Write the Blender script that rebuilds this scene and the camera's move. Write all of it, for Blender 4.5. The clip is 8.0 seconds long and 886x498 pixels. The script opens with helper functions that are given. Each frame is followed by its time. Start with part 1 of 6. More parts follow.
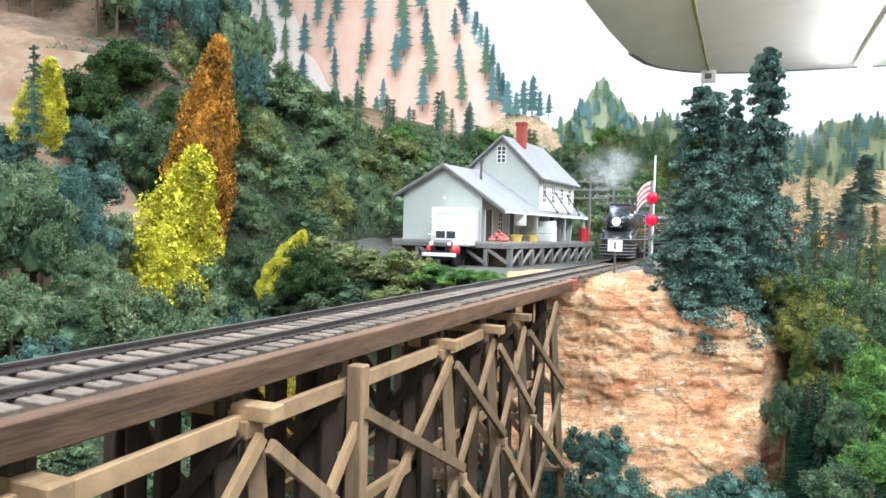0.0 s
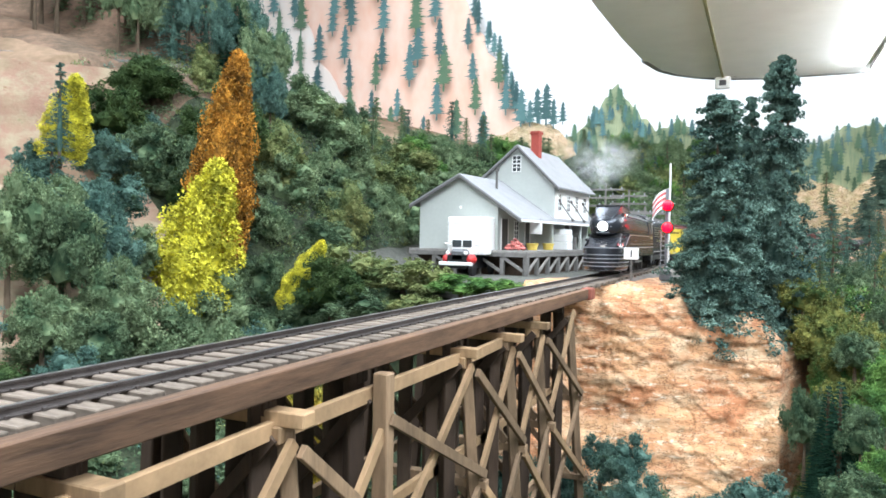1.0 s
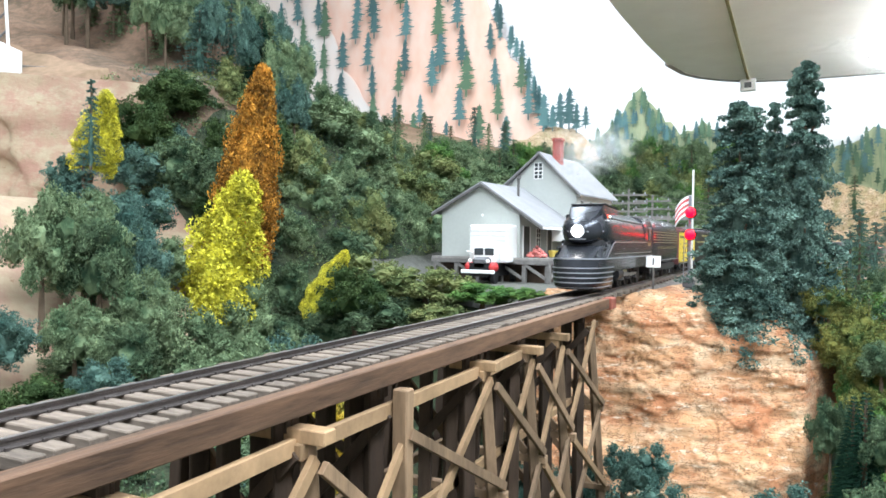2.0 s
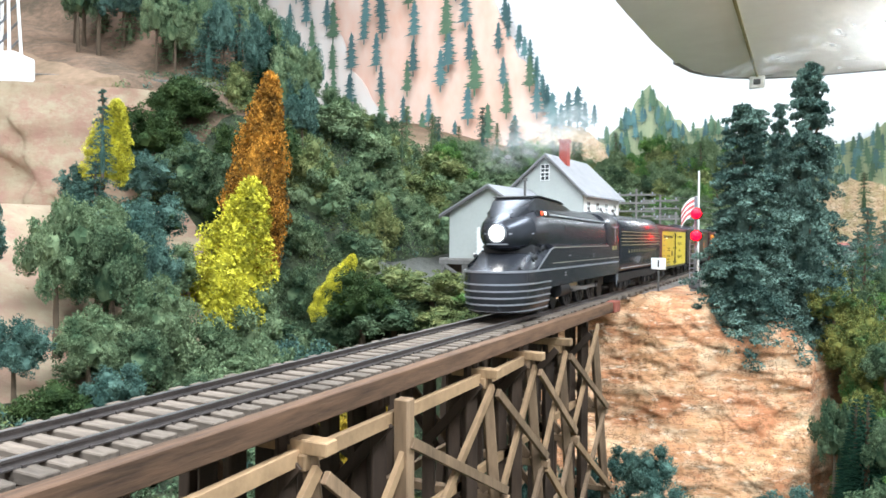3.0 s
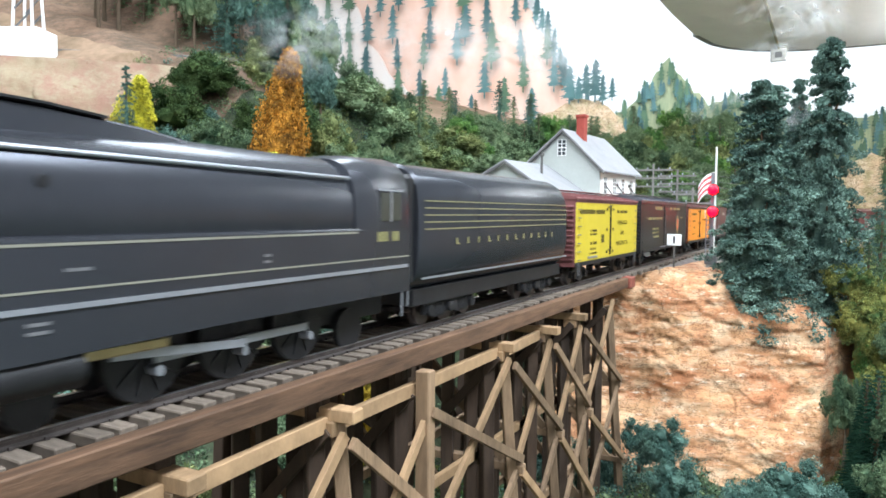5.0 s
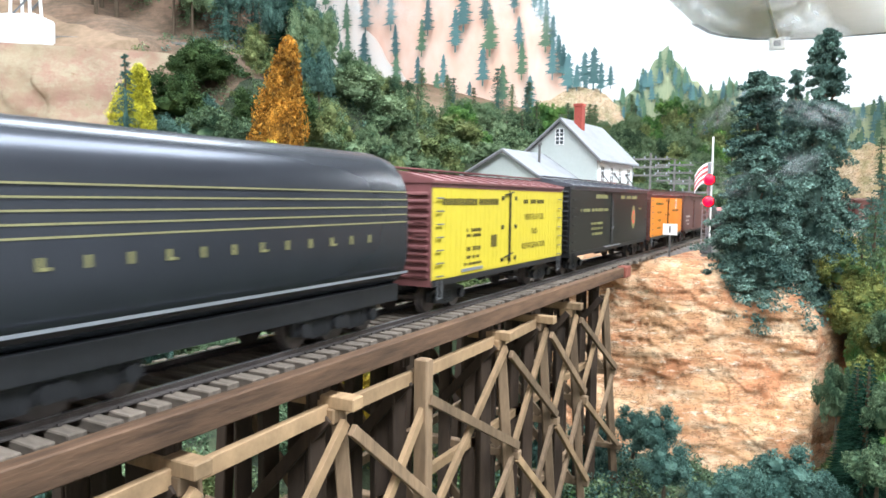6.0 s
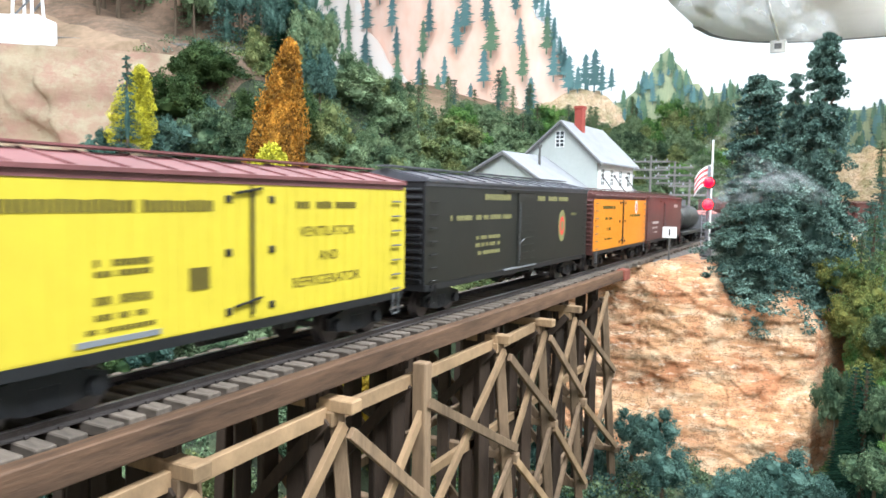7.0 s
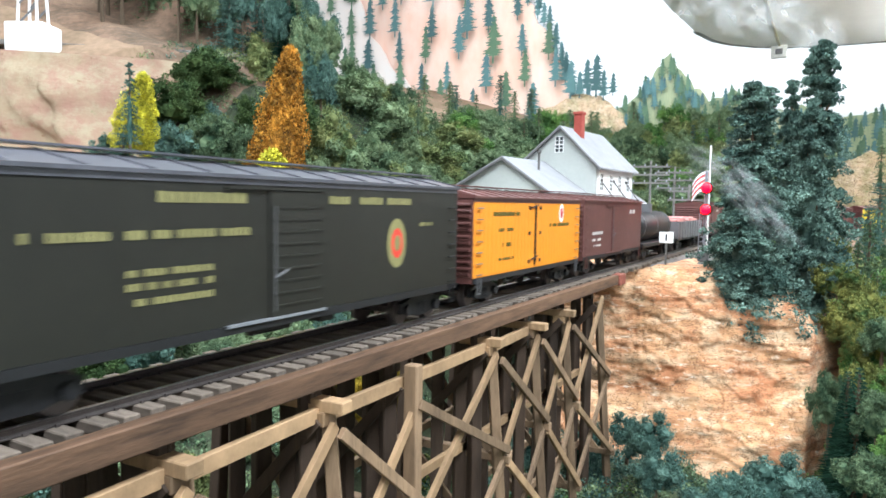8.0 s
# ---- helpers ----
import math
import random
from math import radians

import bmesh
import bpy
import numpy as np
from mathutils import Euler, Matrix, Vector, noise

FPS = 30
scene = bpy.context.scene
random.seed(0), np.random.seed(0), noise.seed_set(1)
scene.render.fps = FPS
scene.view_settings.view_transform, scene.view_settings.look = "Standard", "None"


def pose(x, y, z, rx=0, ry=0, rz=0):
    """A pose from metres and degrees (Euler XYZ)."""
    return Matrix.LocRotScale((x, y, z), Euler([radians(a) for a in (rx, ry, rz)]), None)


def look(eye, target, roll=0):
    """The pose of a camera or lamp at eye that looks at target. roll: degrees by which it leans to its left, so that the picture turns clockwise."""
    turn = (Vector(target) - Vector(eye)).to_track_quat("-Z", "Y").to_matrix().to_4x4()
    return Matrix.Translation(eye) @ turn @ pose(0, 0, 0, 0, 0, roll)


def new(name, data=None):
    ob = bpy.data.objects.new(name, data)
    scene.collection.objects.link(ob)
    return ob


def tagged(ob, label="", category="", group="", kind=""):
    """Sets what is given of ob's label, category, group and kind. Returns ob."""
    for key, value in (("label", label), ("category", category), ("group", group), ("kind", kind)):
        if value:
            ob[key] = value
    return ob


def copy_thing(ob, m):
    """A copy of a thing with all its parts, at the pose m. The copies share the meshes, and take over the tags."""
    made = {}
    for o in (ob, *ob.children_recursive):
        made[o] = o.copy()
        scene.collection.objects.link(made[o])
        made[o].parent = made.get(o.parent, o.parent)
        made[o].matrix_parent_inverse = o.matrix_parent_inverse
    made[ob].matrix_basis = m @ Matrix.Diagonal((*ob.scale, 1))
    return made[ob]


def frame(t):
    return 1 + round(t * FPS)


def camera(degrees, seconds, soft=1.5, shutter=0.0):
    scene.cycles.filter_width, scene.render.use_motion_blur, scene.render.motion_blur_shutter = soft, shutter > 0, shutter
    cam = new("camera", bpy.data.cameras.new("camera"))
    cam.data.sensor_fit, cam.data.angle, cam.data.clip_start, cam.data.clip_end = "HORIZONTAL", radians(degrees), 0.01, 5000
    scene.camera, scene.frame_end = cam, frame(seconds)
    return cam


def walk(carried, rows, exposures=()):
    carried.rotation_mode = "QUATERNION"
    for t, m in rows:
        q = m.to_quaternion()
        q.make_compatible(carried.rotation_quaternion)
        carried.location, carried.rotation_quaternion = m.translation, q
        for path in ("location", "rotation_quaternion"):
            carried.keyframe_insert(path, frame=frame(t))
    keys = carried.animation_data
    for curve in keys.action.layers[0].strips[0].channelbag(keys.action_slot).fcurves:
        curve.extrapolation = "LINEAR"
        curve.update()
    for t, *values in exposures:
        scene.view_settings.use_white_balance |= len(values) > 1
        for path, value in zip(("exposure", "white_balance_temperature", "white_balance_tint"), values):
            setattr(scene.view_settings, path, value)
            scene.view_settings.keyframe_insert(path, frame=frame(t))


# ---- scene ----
cam = camera(64.98, 8.0, 1.6, 0.4)
PATH = [
    (0, (0.12243, 0.00240, 0.02881), (-0.07600, 0.46111, 0.01437), 1.58),
    (0.5, (0.12284, 0.00174, 0.02774), (-0.07721, 0.45983, 0.01629), 1.48),
    (1, (0.12261, -0.00383, 0.02964), (-0.08535, 0.45079, 0.02096), 1.14),
    (1.5, (0.12319, -0.00621, 0.03191), (-0.09430, 0.44397, 0.02562), 0.97),
    (3, (0.13226, -0.01074, 0.03924), (-0.09830, 0.43286, 0.03109), 0.33),
    (3.5, (0.13216, -0.01439, 0.04134), (-0.10182, 0.42738, 0.03153), 0.17),
    (4, (0.13075, -0.01759, 0.04253), (-0.10689, 0.42216, 0.03031), 0.16),
    (4.5, (0.13245, -0.01797, 0.04301), (-0.10724, 0.42043, 0.02428), 0.14),
    (5, (0.13454, -0.01850, 0.04090), (-0.10528, 0.41938, 0.01363), 0.52),
    (6.5, (0.13704, -0.02341, 0.04343), (-0.10081, 0.41480, 0.00591), 0.73),
    (7, (0.13757, -0.02329, 0.04363), (-0.10079, 0.41477, 0.00780), 0.92),
    (7.5, (0.13845, -0.02717, 0.04322), (-0.10108, 0.41030, 0.00790), 1.08),
    (8, (0.14391, -0.02590, 0.04430), (-0.09694, 0.41104, 0.01155), 0.96),
]
walk(cam, [(t, look(eye, target, roll)) for t, eye, target, roll in PATH],
     [(0, 0.05), (4, 0.05), (5.2, 0.09), (6.5, 0.2), (7.2, 0.16), (8, 0.13)])

# ---- light: a bright hobby room lit by ceiling tubes ----
world = bpy.data.worlds.new("room_air")
scene.world = world
world.use_nodes = True
world.node_tree.nodes["Background"].inputs[0].default_value = (0.9, 0.97, 1.0, 1)
world.node_tree.nodes["Background"].inputs[1].default_value = 0.35

CM = 0.01


def area_lamp(name, x, y, z, sx, sy, watts, tilt=0):
    data = bpy.data.lights.new(name, "AREA")
    data.shape, data.size, data.size_y, data.energy = "RECTANGLE", sx * CM, sy * CM, watts
    data.color = (0.85, 0.955, 1.06)
    ob = new(name, data)
    ob.matrix_world = pose(x * CM, y * CM, z * CM, tilt, 0, 0)
    return ob


TUBES = ((75, -75, 42), (75, 40, 40), (-30, -85, 33), (-50, 80, 25))
for tx, ty, watts in TUBES:
    area_lamp("ceiling_tube_light", tx, ty, 118, 40, 120, watts)


# ---- materials ----
def mat(name, color, rough=0.7, vary=0.25, scale=250.0, bump=0.25, metal=0.0, island=0.0, dark=None, spots=0.0, obj=0.0, stretch=(1, 1, 1), fine=6.0, depth=0.0006, spec=0.4, span=0.35):
    """Two scales of noise over a base colour, with optional change from piece to piece."""
    m = bpy.data.materials.new(name)
    m.use_nodes = True
    nt = m.node_tree
    n, ln = nt.nodes, nt.links
    b = n["Principled BSDF"]
    b.inputs["Roughness"].default_value = rough
    b.inputs["Metallic"].default_value = metal
    b.inputs["Specular IOR Level"].default_value = spec
    co = n.new("ShaderNodeTexCoord")
    mp = n.new("ShaderNodeMapping")
    mp.inputs["Scale"].default_value = stretch
    ln.new(co.outputs["Object"], mp.inputs["Vector"])
    big = n.new("ShaderNodeTexNoise")
    big.inputs["Scale"].default_value = scale / fine
    big.inputs["Detail"].default_value = 3
    small = n.new("ShaderNodeTexNoise")
    small.inputs["Scale"].default_value = scale
    small.inputs["Detail"].default_value = 4
    small.inputs["Roughness"].default_value = 0.65
    for t in (big, small):
        ln.new(mp.outputs["Vector"], t.inputs["Vector"])
    add = n.new("ShaderNodeMath")
    add.operation = "ADD"
    ln.new(big.outputs["Fac"], add.inputs[0])
    ln.new(small.outputs["Fac"], add.inputs[1])
    rng = n.new("ShaderNodeMapRange")
    rng.inputs["From Min"].default_value = 1 - span
    rng.inputs["From Max"].default_value = 1 + span
    ln.new(add.outputs[0], rng.inputs["Value"])
    ramp = n.new("ShaderNodeMix")
    ramp.data_type = "RGBA"
    lo = dark if dark else tuple(c * (1 - vary) for c in color)
    hi = color if dark else tuple(min(1, c * (1 + vary)) for c in color)
    ramp.inputs[6].default_value = (*lo, 1)
    ramp.inputs[7].default_value = (*hi, 1)
    ln.new(rng.outputs[0], ramp.inputs[0])
    out = ramp.outputs[2]
    for amount, source, socket in ((island, "ShaderNodeNewGeometry", "Random Per Island"), (obj, "ShaderNodeObjectInfo", "Random")):
        if amount:
            g = n.new(source)
            mr = n.new("ShaderNodeMapRange")
            mr.inputs["To Min"].default_value = 1 - amount
            mr.inputs["To Max"].default_value = 1 + amount
            ln.new(g.outputs[socket], mr.inputs["Value"])
            hv = n.new("ShaderNodeHueSaturation")
            ln.new(mr.outputs[0], hv.inputs["Value"])
            ln.new(out, hv.inputs["Color"])
            out = hv.outputs[0]
    ln.new(out, b.inputs["Base Color"])
    if bump:
        bp = n.new("ShaderNodeBump")
        bp.inputs["Strength"].default_value = bump
        bp.inputs["Distance"].default_value = depth
        ln.new(small.outputs["Fac"], bp.inputs["Height"])
        ln.new(bp.outputs[0], b.inputs["Normal"])
    return m


def glow(name, color, strength):
    m = bpy.data.materials.new(name)
    m.use_nodes = True
    b = m.node_tree.nodes["Principled BSDF"]
    b.inputs["Base Color"].default_value = (*color, 1)
    b.inputs["Emission Color"].default_value = (*color, 1)
    b.inputs["Emission Strength"].default_value = strength
    return m


M = {
    "rail": mat("rail_steel", (0.10, 0.085, 0.08), 0.45, 0.3, 400, 0.2, 0.6),
    "rail_top": mat("rail_head", (0.42, 0.42, 0.44), 0.28, 0.2, 500, 0.1, 0.9),
    "tie": mat("tie_wood", (0.128, 0.100, 0.078), 0.9, 0.55, 500, 0.5, obj=0.25, stretch=(0.25, 1, 1)),
    "beam": mat("stained_timber", (0.125, 0.067, 0.038), 0.75, 0.7, 420, 0.5, obj=0.1, stretch=(1, 0.12, 1)),
    "pale": mat("pale_timber", (0.31, 0.195, 0.105), 0.75, 0.45, 380, 0.4, obj=0.22, stretch=(1, 0.3, 0.3)),
    "brown": mat("brown_timber", (0.20, 0.128, 0.075), 0.75, 0.45, 380, 0.5, obj=0.25, stretch=(1, 1, 0.2)),
    # darkest wood tone: stringers, inner posts, far side of the trestle, platform backing
    "dark": mat("dark_timber_and_void", (0.055, 0.034, 0.022), 0.8, 0.4, 380, 0.5, obj=0.2, stretch=(1, 1, 0.2)),
    "earth": mat("earth", (0.28, 0.18, 0.12), 0.95, 0.4, 120, 0.6, dark=(0.13, 0.09, 0.05), fine=8),
    "ballast": mat("ballast", (0.17, 0.155, 0.14), 0.95, 0.5, 900, 0.9),
    "engine": mat("gunmetal_paint", (0.047, 0.050, 0.060), 0.27, 0.12, 60, 0.0, 0.55),
    "engine_dark": mat("black_gear_and_recess_shade", (0.018, 0.018, 0.02), 0.5, 0.3, 300, 0.1, 0.3),
    "stripe": mat("silver_stripe", (0.30, 0.31, 0.34), 0.35, 0.1, 300, 0.0, 0.5),
    "gold": mat("gold_line", (0.24, 0.215, 0.10), 0.5, 0.15, 300, 0.0),
    "white": mat("white_paint", (0.78, 0.78, 0.76), 0.6, 0.06, 200, 0.1),
    "end_red": mat("worn_red_stain", (0.26, 0.075, 0.05), 0.75, 0.4, 300, 0.3),
    "red": mat("red_paint", (0.45, 0.03, 0.03), 0.45, 0.2, 300, 0.05),
}
for key, col, v in (("yellow", (0.57, 0.44, 0.035), 0.08), ("olive", (0.0135, 0.013, 0.0095), 0.2), ("orange", (0.76, 0.25, 0.015), 0.08), ("oxide", (0.105, 0.040, 0.034), 0.25),
                    ("maroon", (0.17, 0.062, 0.06), 0.25), ("black", (0.012, 0.012, 0.013), 0.3), ("grey", (0.12, 0.12, 0.125), 0.2)):
    M[key] = mat(key + "_car_paint", col, 0.5, v, 200, 0.05)


def rock_material(name, pale, mid, deep, bed=1.0, specks=True):
    """Carved plaster rock: washes of three colours, streaked along the beds, with dark cracks."""
    m = bpy.data.materials.new(name)
    m.use_nodes = True
    n, ln = m.node_tree.nodes, m.node_tree.links
    b = n["Principled BSDF"]
    b.inputs["Roughness"].default_value = 0.9
    co = n.new("ShaderNodeTexCoord")

    def noise_at(scale, stretch, detail=4, rough=0.6):
        mp = n.new("ShaderNodeMapping")
        mp.inputs["Scale"].default_value = (stretch[0] ** bed, stretch[1] ** bed, stretch[2] ** bed)
        mp.inputs["Rotation"].default_value = (0, 0.12, 0)
        ln.new(co.outputs["Object"], mp.inputs["Vector"])
        t = n.new("ShaderNodeTexNoise")
        t.inputs["Scale"].default_value = scale
        t.inputs["Detail"].default_value = detail
        t.inputs["Roughness"].default_value = rough
        ln.new(mp.outputs[0], t.inputs["Vector"])
        return t.outputs["Fac"]

    def blend(fac, lo, hi, a, c):
        r = n.new("ShaderNodeMapRange")
        r.inputs["From Min"].default_value, r.inputs["From Max"].default_value = lo, hi
        ln.new(fac, r.inputs["Value"])
        x = n.new("ShaderNodeMix")
        x.data_type = "RGBA"
        ln.new(r.outputs[0], x.inputs[0])
        for k, v in ((6, a), (7, c)):
            if isinstance(v, tuple):
                x.inputs[k].default_value = (*v, 1)
            else:
                ln.new(v, x.inputs[k])
        return x.outputs[2]

    wash = blend(noise_at(28, (1, 1, 1.6), 5), 0.38, 0.62, deep, mid)
    wash = blend(noise_at(55, (0.7, 0.7, 2.2), 6, 0.7), 0.46, 0.66, wash, pale)
    if specks:
        wash = blend(noise_at(150, (0.5, 0.5, 2.4), 5, 0.7), 0.58, 0.70, wash, (0.80, 0.68, 0.52))
    wash = blend(noise_at(90, (0.35, 0.35, 3.0), 6, 0.75), 0.37, 0.29, wash, (0.19, 0.10, 0.05))
    wash = blend(noise_at(40, (1, 1, 1), 6, 0.7), 0.64, 0.72, wash, (0.20, 0.19, 0.10))
    for scale, stretch, width in () if not specks else ((45, (0.45, 0.45, 2.6), 0.010), (60, (1.3, 1.3, 1.0), 0.008), (120, (0.5, 0.5, 2.4), 0.014)):
        sub = n.new("ShaderNodeMath")
        sub.operation = "SUBTRACT"
        sub.inputs[1].default_value = 0.5
        ln.new(noise_at(scale, stretch, 5, 0.6), sub.inputs[0])
        ab = n.new("ShaderNodeMath")
        ab.operation = "ABSOLUTE"
        ln.new(sub.outputs[0], ab.inputs[0])
        wash = blend(ab.outputs[0], width, 0.0, wash, (0.15, 0.075, 0.035))
    ln.new(wash, b.inputs["Base Color"])
    bp = n.new("ShaderNodeBump")
    bp.inputs["Strength"].default_value, bp.inputs["Distance"].default_value = 0.7, 0.0018
    ln.new(noise_at(110, (0.5, 0.5, 2.0), 8, 0.68), bp.inputs["Height"])
    ln.new(bp.outputs[0], b.inputs["Normal"])
    return m


M["rock"] = rock_material("painted_rock", (0.66, 0.46, 0.29), (0.58, 0.32, 0.16), (0.47, 0.19, 0.085), 0.8)


# ---- mesh helpers (all in centimetres; linked in metres) ----
def box(bm, x0, x1, y0, y1, z0, z1, bev=0.0):
    m = Matrix.Translation(((x0 + x1) / 2, (y0 + y1) / 2, (z0 + z1) / 2)) @ Matrix.Diagonal((x1 - x0, y1 - y0, z1 - z0, 1))
    r = bmesh.ops.create_cube(bm, size=1, matrix=m)
    if bev:
        es = {e for v in r["verts"] for e in v.link_edges}
        bmesh.ops.bevel(bm, geom=list(es), offset=bev, segments=1, affect="EDGES")
    return bm


def bar(bm, p, q, w, h, twist=0.0):
    """A squared timber from p to q."""
    p, q = Vector(p), Vector(q)
    d = q - p
    rot = d.to_track_quat("Y", "Z").to_matrix().to_4x4()
    m = Matrix.Translation((p + q) / 2) @ rot @ Matrix.Rotation(twist, 4, "Y") @ Matrix.Diagonal((w, d.length, h, 1))
    r = bmesh.ops.create_cube(bm, size=1, matrix=m)
    es = {e for v in r["verts"] for e in v.link_edges}
    bmesh.ops.bevel(bm, geom=list(es), offset=min(w, h) * 0.08, segments=1, affect="EDGES")
    return bm


def rod(bm, p, q, r, seg=8, r2=None):
    p, q = Vector(p), Vector(q)
    d = q - p
    m = Matrix.Translation((p + q) / 2) @ d.to_track_quat("Z", "Y").to_matrix().to_4x4()
    bmesh.ops.create_cone(bm, cap_ends=True, segments=seg, radius1=r, radius2=r if r2 is None else r2, depth=d.length, matrix=m)
    return bm


def ball(bm, c, r, sub=2, sc=(1, 1, 1)):
    bmesh.ops.create_icosphere(bm, subdivisions=sub, radius=r, matrix=Matrix.Translation(c) @ Matrix.Diagonal((*sc, 1)))
    return bm


def loft(bm, rings, closed=True, cap=True):
    """Skin between rings of points."""
    vs = [[bm.verts.new(p) for p in r] for r in rings]
    n = len(vs[0])
    for a, b in zip(vs, vs[1:]):
        for i in range(n if closed else n - 1):
            j = (i + 1) % n
            bm.faces.new((a[i], a[j], b[j], b[i]))
    if cap and closed:
        bm.faces.new(list(reversed(vs[0])))
        bm.faces.new(vs[-1])
    bmesh.ops.recalc_face_normals(bm, faces=bm.faces)
    return bm


def prism(bm, pts, axis, a, b):
    """A flat outline drawn out along an axis ('x': points are (y, z); 'y': (x, z); 'z': (x, y))."""
    put = {"x": lambda p, v: (v, p[0], p[1]), "y": lambda p, v: (p[0], v, p[1]), "z": lambda p, v: (p[0], p[1], v)}[axis]
    return loft(bm, [[put(p, a) for p in pts], [put(p, b) for p in pts]])


def mesh_of(name, bm, material, smooth=False):
    me = bpy.data.meshes.new(name)
    bm.transform(Matrix.Scale(CM, 4))
    bm.to_mesh(me)
    bm.free()
    me.materials.append(material)
    if smooth:
        me.shade_smooth()
        if smooth != "all":
            me.set_sharp_from_angle(angle=radians(38))
    return me


def part(name, bm, material, parent=None, label="", smooth=False):
    ob = new(name, mesh_of(name, bm, material, smooth))
    ob.parent = parent
    if label:
        ob["label"] = label
    return ob


def piece(name, me, parent, m=None):
    ob = new(name, me)
    ob.parent = parent
    if m is not None:
        ob.matrix_basis = m
    return ob


def empty(name, x=0, y=0, z=0, rz=0, **tags):
    ob = new(name)
    ob.empty_display_size = 0.01
    ob.matrix_basis = at(x, y, z, 0, 0, rz)
    return tagged(ob, **tags)


def at(x, y, z, rx=0, ry=0, rz=0):
    return pose(x * CM, y * CM, z * CM, rx, ry, rz)


def B():
    return bmesh.new()


def grid_mesh(bm, xs, ys, f):
    vs = [[bm.verts.new((x, y, f(x, y))) for x in xs] for y in ys]
    for j in range(len(ys) - 1):
        for i in range(len(xs) - 1):
            bm.faces.new((vs[j][i], vs[j][i + 1], vs[j + 1][i + 1], vs[j + 1][i]))
    return bm


def ease(a, b, v):
    v = min(1, max(0, (v - a) / (b - a)))
    return v * v * (3 - 2 * v)


# ---- the line: straight over the trestle, then a curve to the right ----
RAIL_N, RAIL_F = 0.86, -0.98
MID = (RAIL_N + RAIL_F) / 2
BEND, RADIUS = 92.0, 82.0


def line(s, off=0.0):
    """Place and heading (degrees to the right) at the distance s along the track."""
    if s < BEND:
        return MID + off, s, 0.0
    a = (s - BEND) / RADIUS
    return MID + RADIUS - (RADIUS - off) * math.cos(a), BEND + (RADIUS - off) * math.sin(a), math.degrees(a)


def height(x, y):
    """The modelled land."""
    n = noise.noise(Vector((x * 0.09, y * 0.09, 0))) * 0.8 + noise.noise(Vector((x * 0.3, y * 0.3, 3))) * 0.4
    xe = min(0.0, max(-23.0, (y - 47.5) * 1.58))
    near = float(np.interp(x, [-110, -58 + xe, -52.5 + xe, -49.5 + xe, -34 + xe * 0.3, -24, -8], [33, 19.8, 19.0, 7.5, 6.0, -6, -14]))
    far = float(np.interp(x, [-100, -52, -43, -24.5, -22.5], [40, 21.5, 19.6, 0.8, -0.75]))
    back = float(np.interp(x, [-100, -50, -32, -18, -8], [32, 18, 10, 1.2, -0.75]))
    m = ease(43, 55, y)
    z = near * (1 - m) + far * m
    m = ease(84, 100, y)
    z = z * (1 - m) + back * m
    z += 26 * ease(0, 24, 9.0 - 0.80 * y - x) * ease(56, 74, y) * (1 - ease(118, 140, y))
    late = 9 * (1 - ease(14.6, 18, x))
    low = -15.5 + 13.5 * ease(46 + late, 66 + late, y)
    if x > -8:
        left = -14 + 13.25 * ease(50, 55, y)
        r = ease(4.0, 9.0, x - ease(58, 66, y) * 3)
        z = left * (1 - r) + low * r
    z += (0.10 + 0.2 * ease(-34, -20, x)) * max(0, y - 104) * ease(12, -2, x)
    z += 0.16 * max(0, y - 100) * ease(12, 40, x)
    flat = ease(52, 56, y) * ease(-26, -22, x) * (1 - ease(94, 100, y))
    ds = 1e9
    if y > 85:
        ds = abs(math.hypot(x - (MID + RADIUS), y - BEND) - RADIUS) if x < MID + RADIUS else 1e9
    bench = 1 - ease(3, 7, ds)
    z = z + n * (1 - flat)
    return z * (1 - bench) - 0.75 * bench


XS = [-99 + 1.5 * i for i in range(126)]
YS = [-30 + 1.5 * i for i in range(148)]
# green turf, its colour darkened further for the shadow between bushes
M["turf"] = mat("green_turf_with_shade", (0.045, 0.058, 0.026), 0.95, 0.4, 260, 1.0, dark=(0.010, 0.018, 0.008), fine=9, span=0.2, depth=0.002)
M["cliff"] = rock_material("painted_pink_cliff", (0.33, 0.27, 0.18), (0.30, 0.225, 0.145), (0.29, 0.165, 0.12), 0.25, False)
M["brown_earth"] = mat("brown_earth", (0.19, 0.115, 0.075), 0.95, 0.4, 90, 0.8, dark=(0.075, 0.052, 0.032), fine=7, span=0.22, depth=0.003)
M["gravel"] = mat("grey_gravel", (0.13, 0.125, 0.115), 0.95, 0.4, 700, 0.9, dark=(0.06, 0.065, 0.05))
ground = part("ground", grid_mesh(B(), XS, YS, height), M["turf"], None, smooth="all")
ground.data.materials.append(M["earth"])
for key in ("gravel", "cliff", "brown_earth", "rock"):
    ground.data.materials.append(M[key])
for f in ground.data.polygons:
    c = f.center / CM
    if c.y > 50 and c.x < 12 - 0.8 * c.y and c.x < -40:
        f.material_index = 4
    elif 15 < c.x < 70 and 60 < c.y < 104:
        f.material_index = 5
    elif c.x < -50 or (c.z > 17.5 and c.y < 110 and c.x < -40) or (c.x > 16 and c.y > 84):
        f.material_index = 1
    elif c.x < -24 and c.y < 44 and c.z > -5:
        f.material_index = 3
    elif -25 < c.x < 4 and 53 < c.y < 100:
        f.material_index = 2
tagged(ground, "modelled hillside of turf darkened as shade and bare tan earth", "ground", kind="structure")


# ---- track ----
track = empty("railway_track", 0, 0, 0, label="two-rail model railway track with weathered brown ties", category="track", kind="structure")


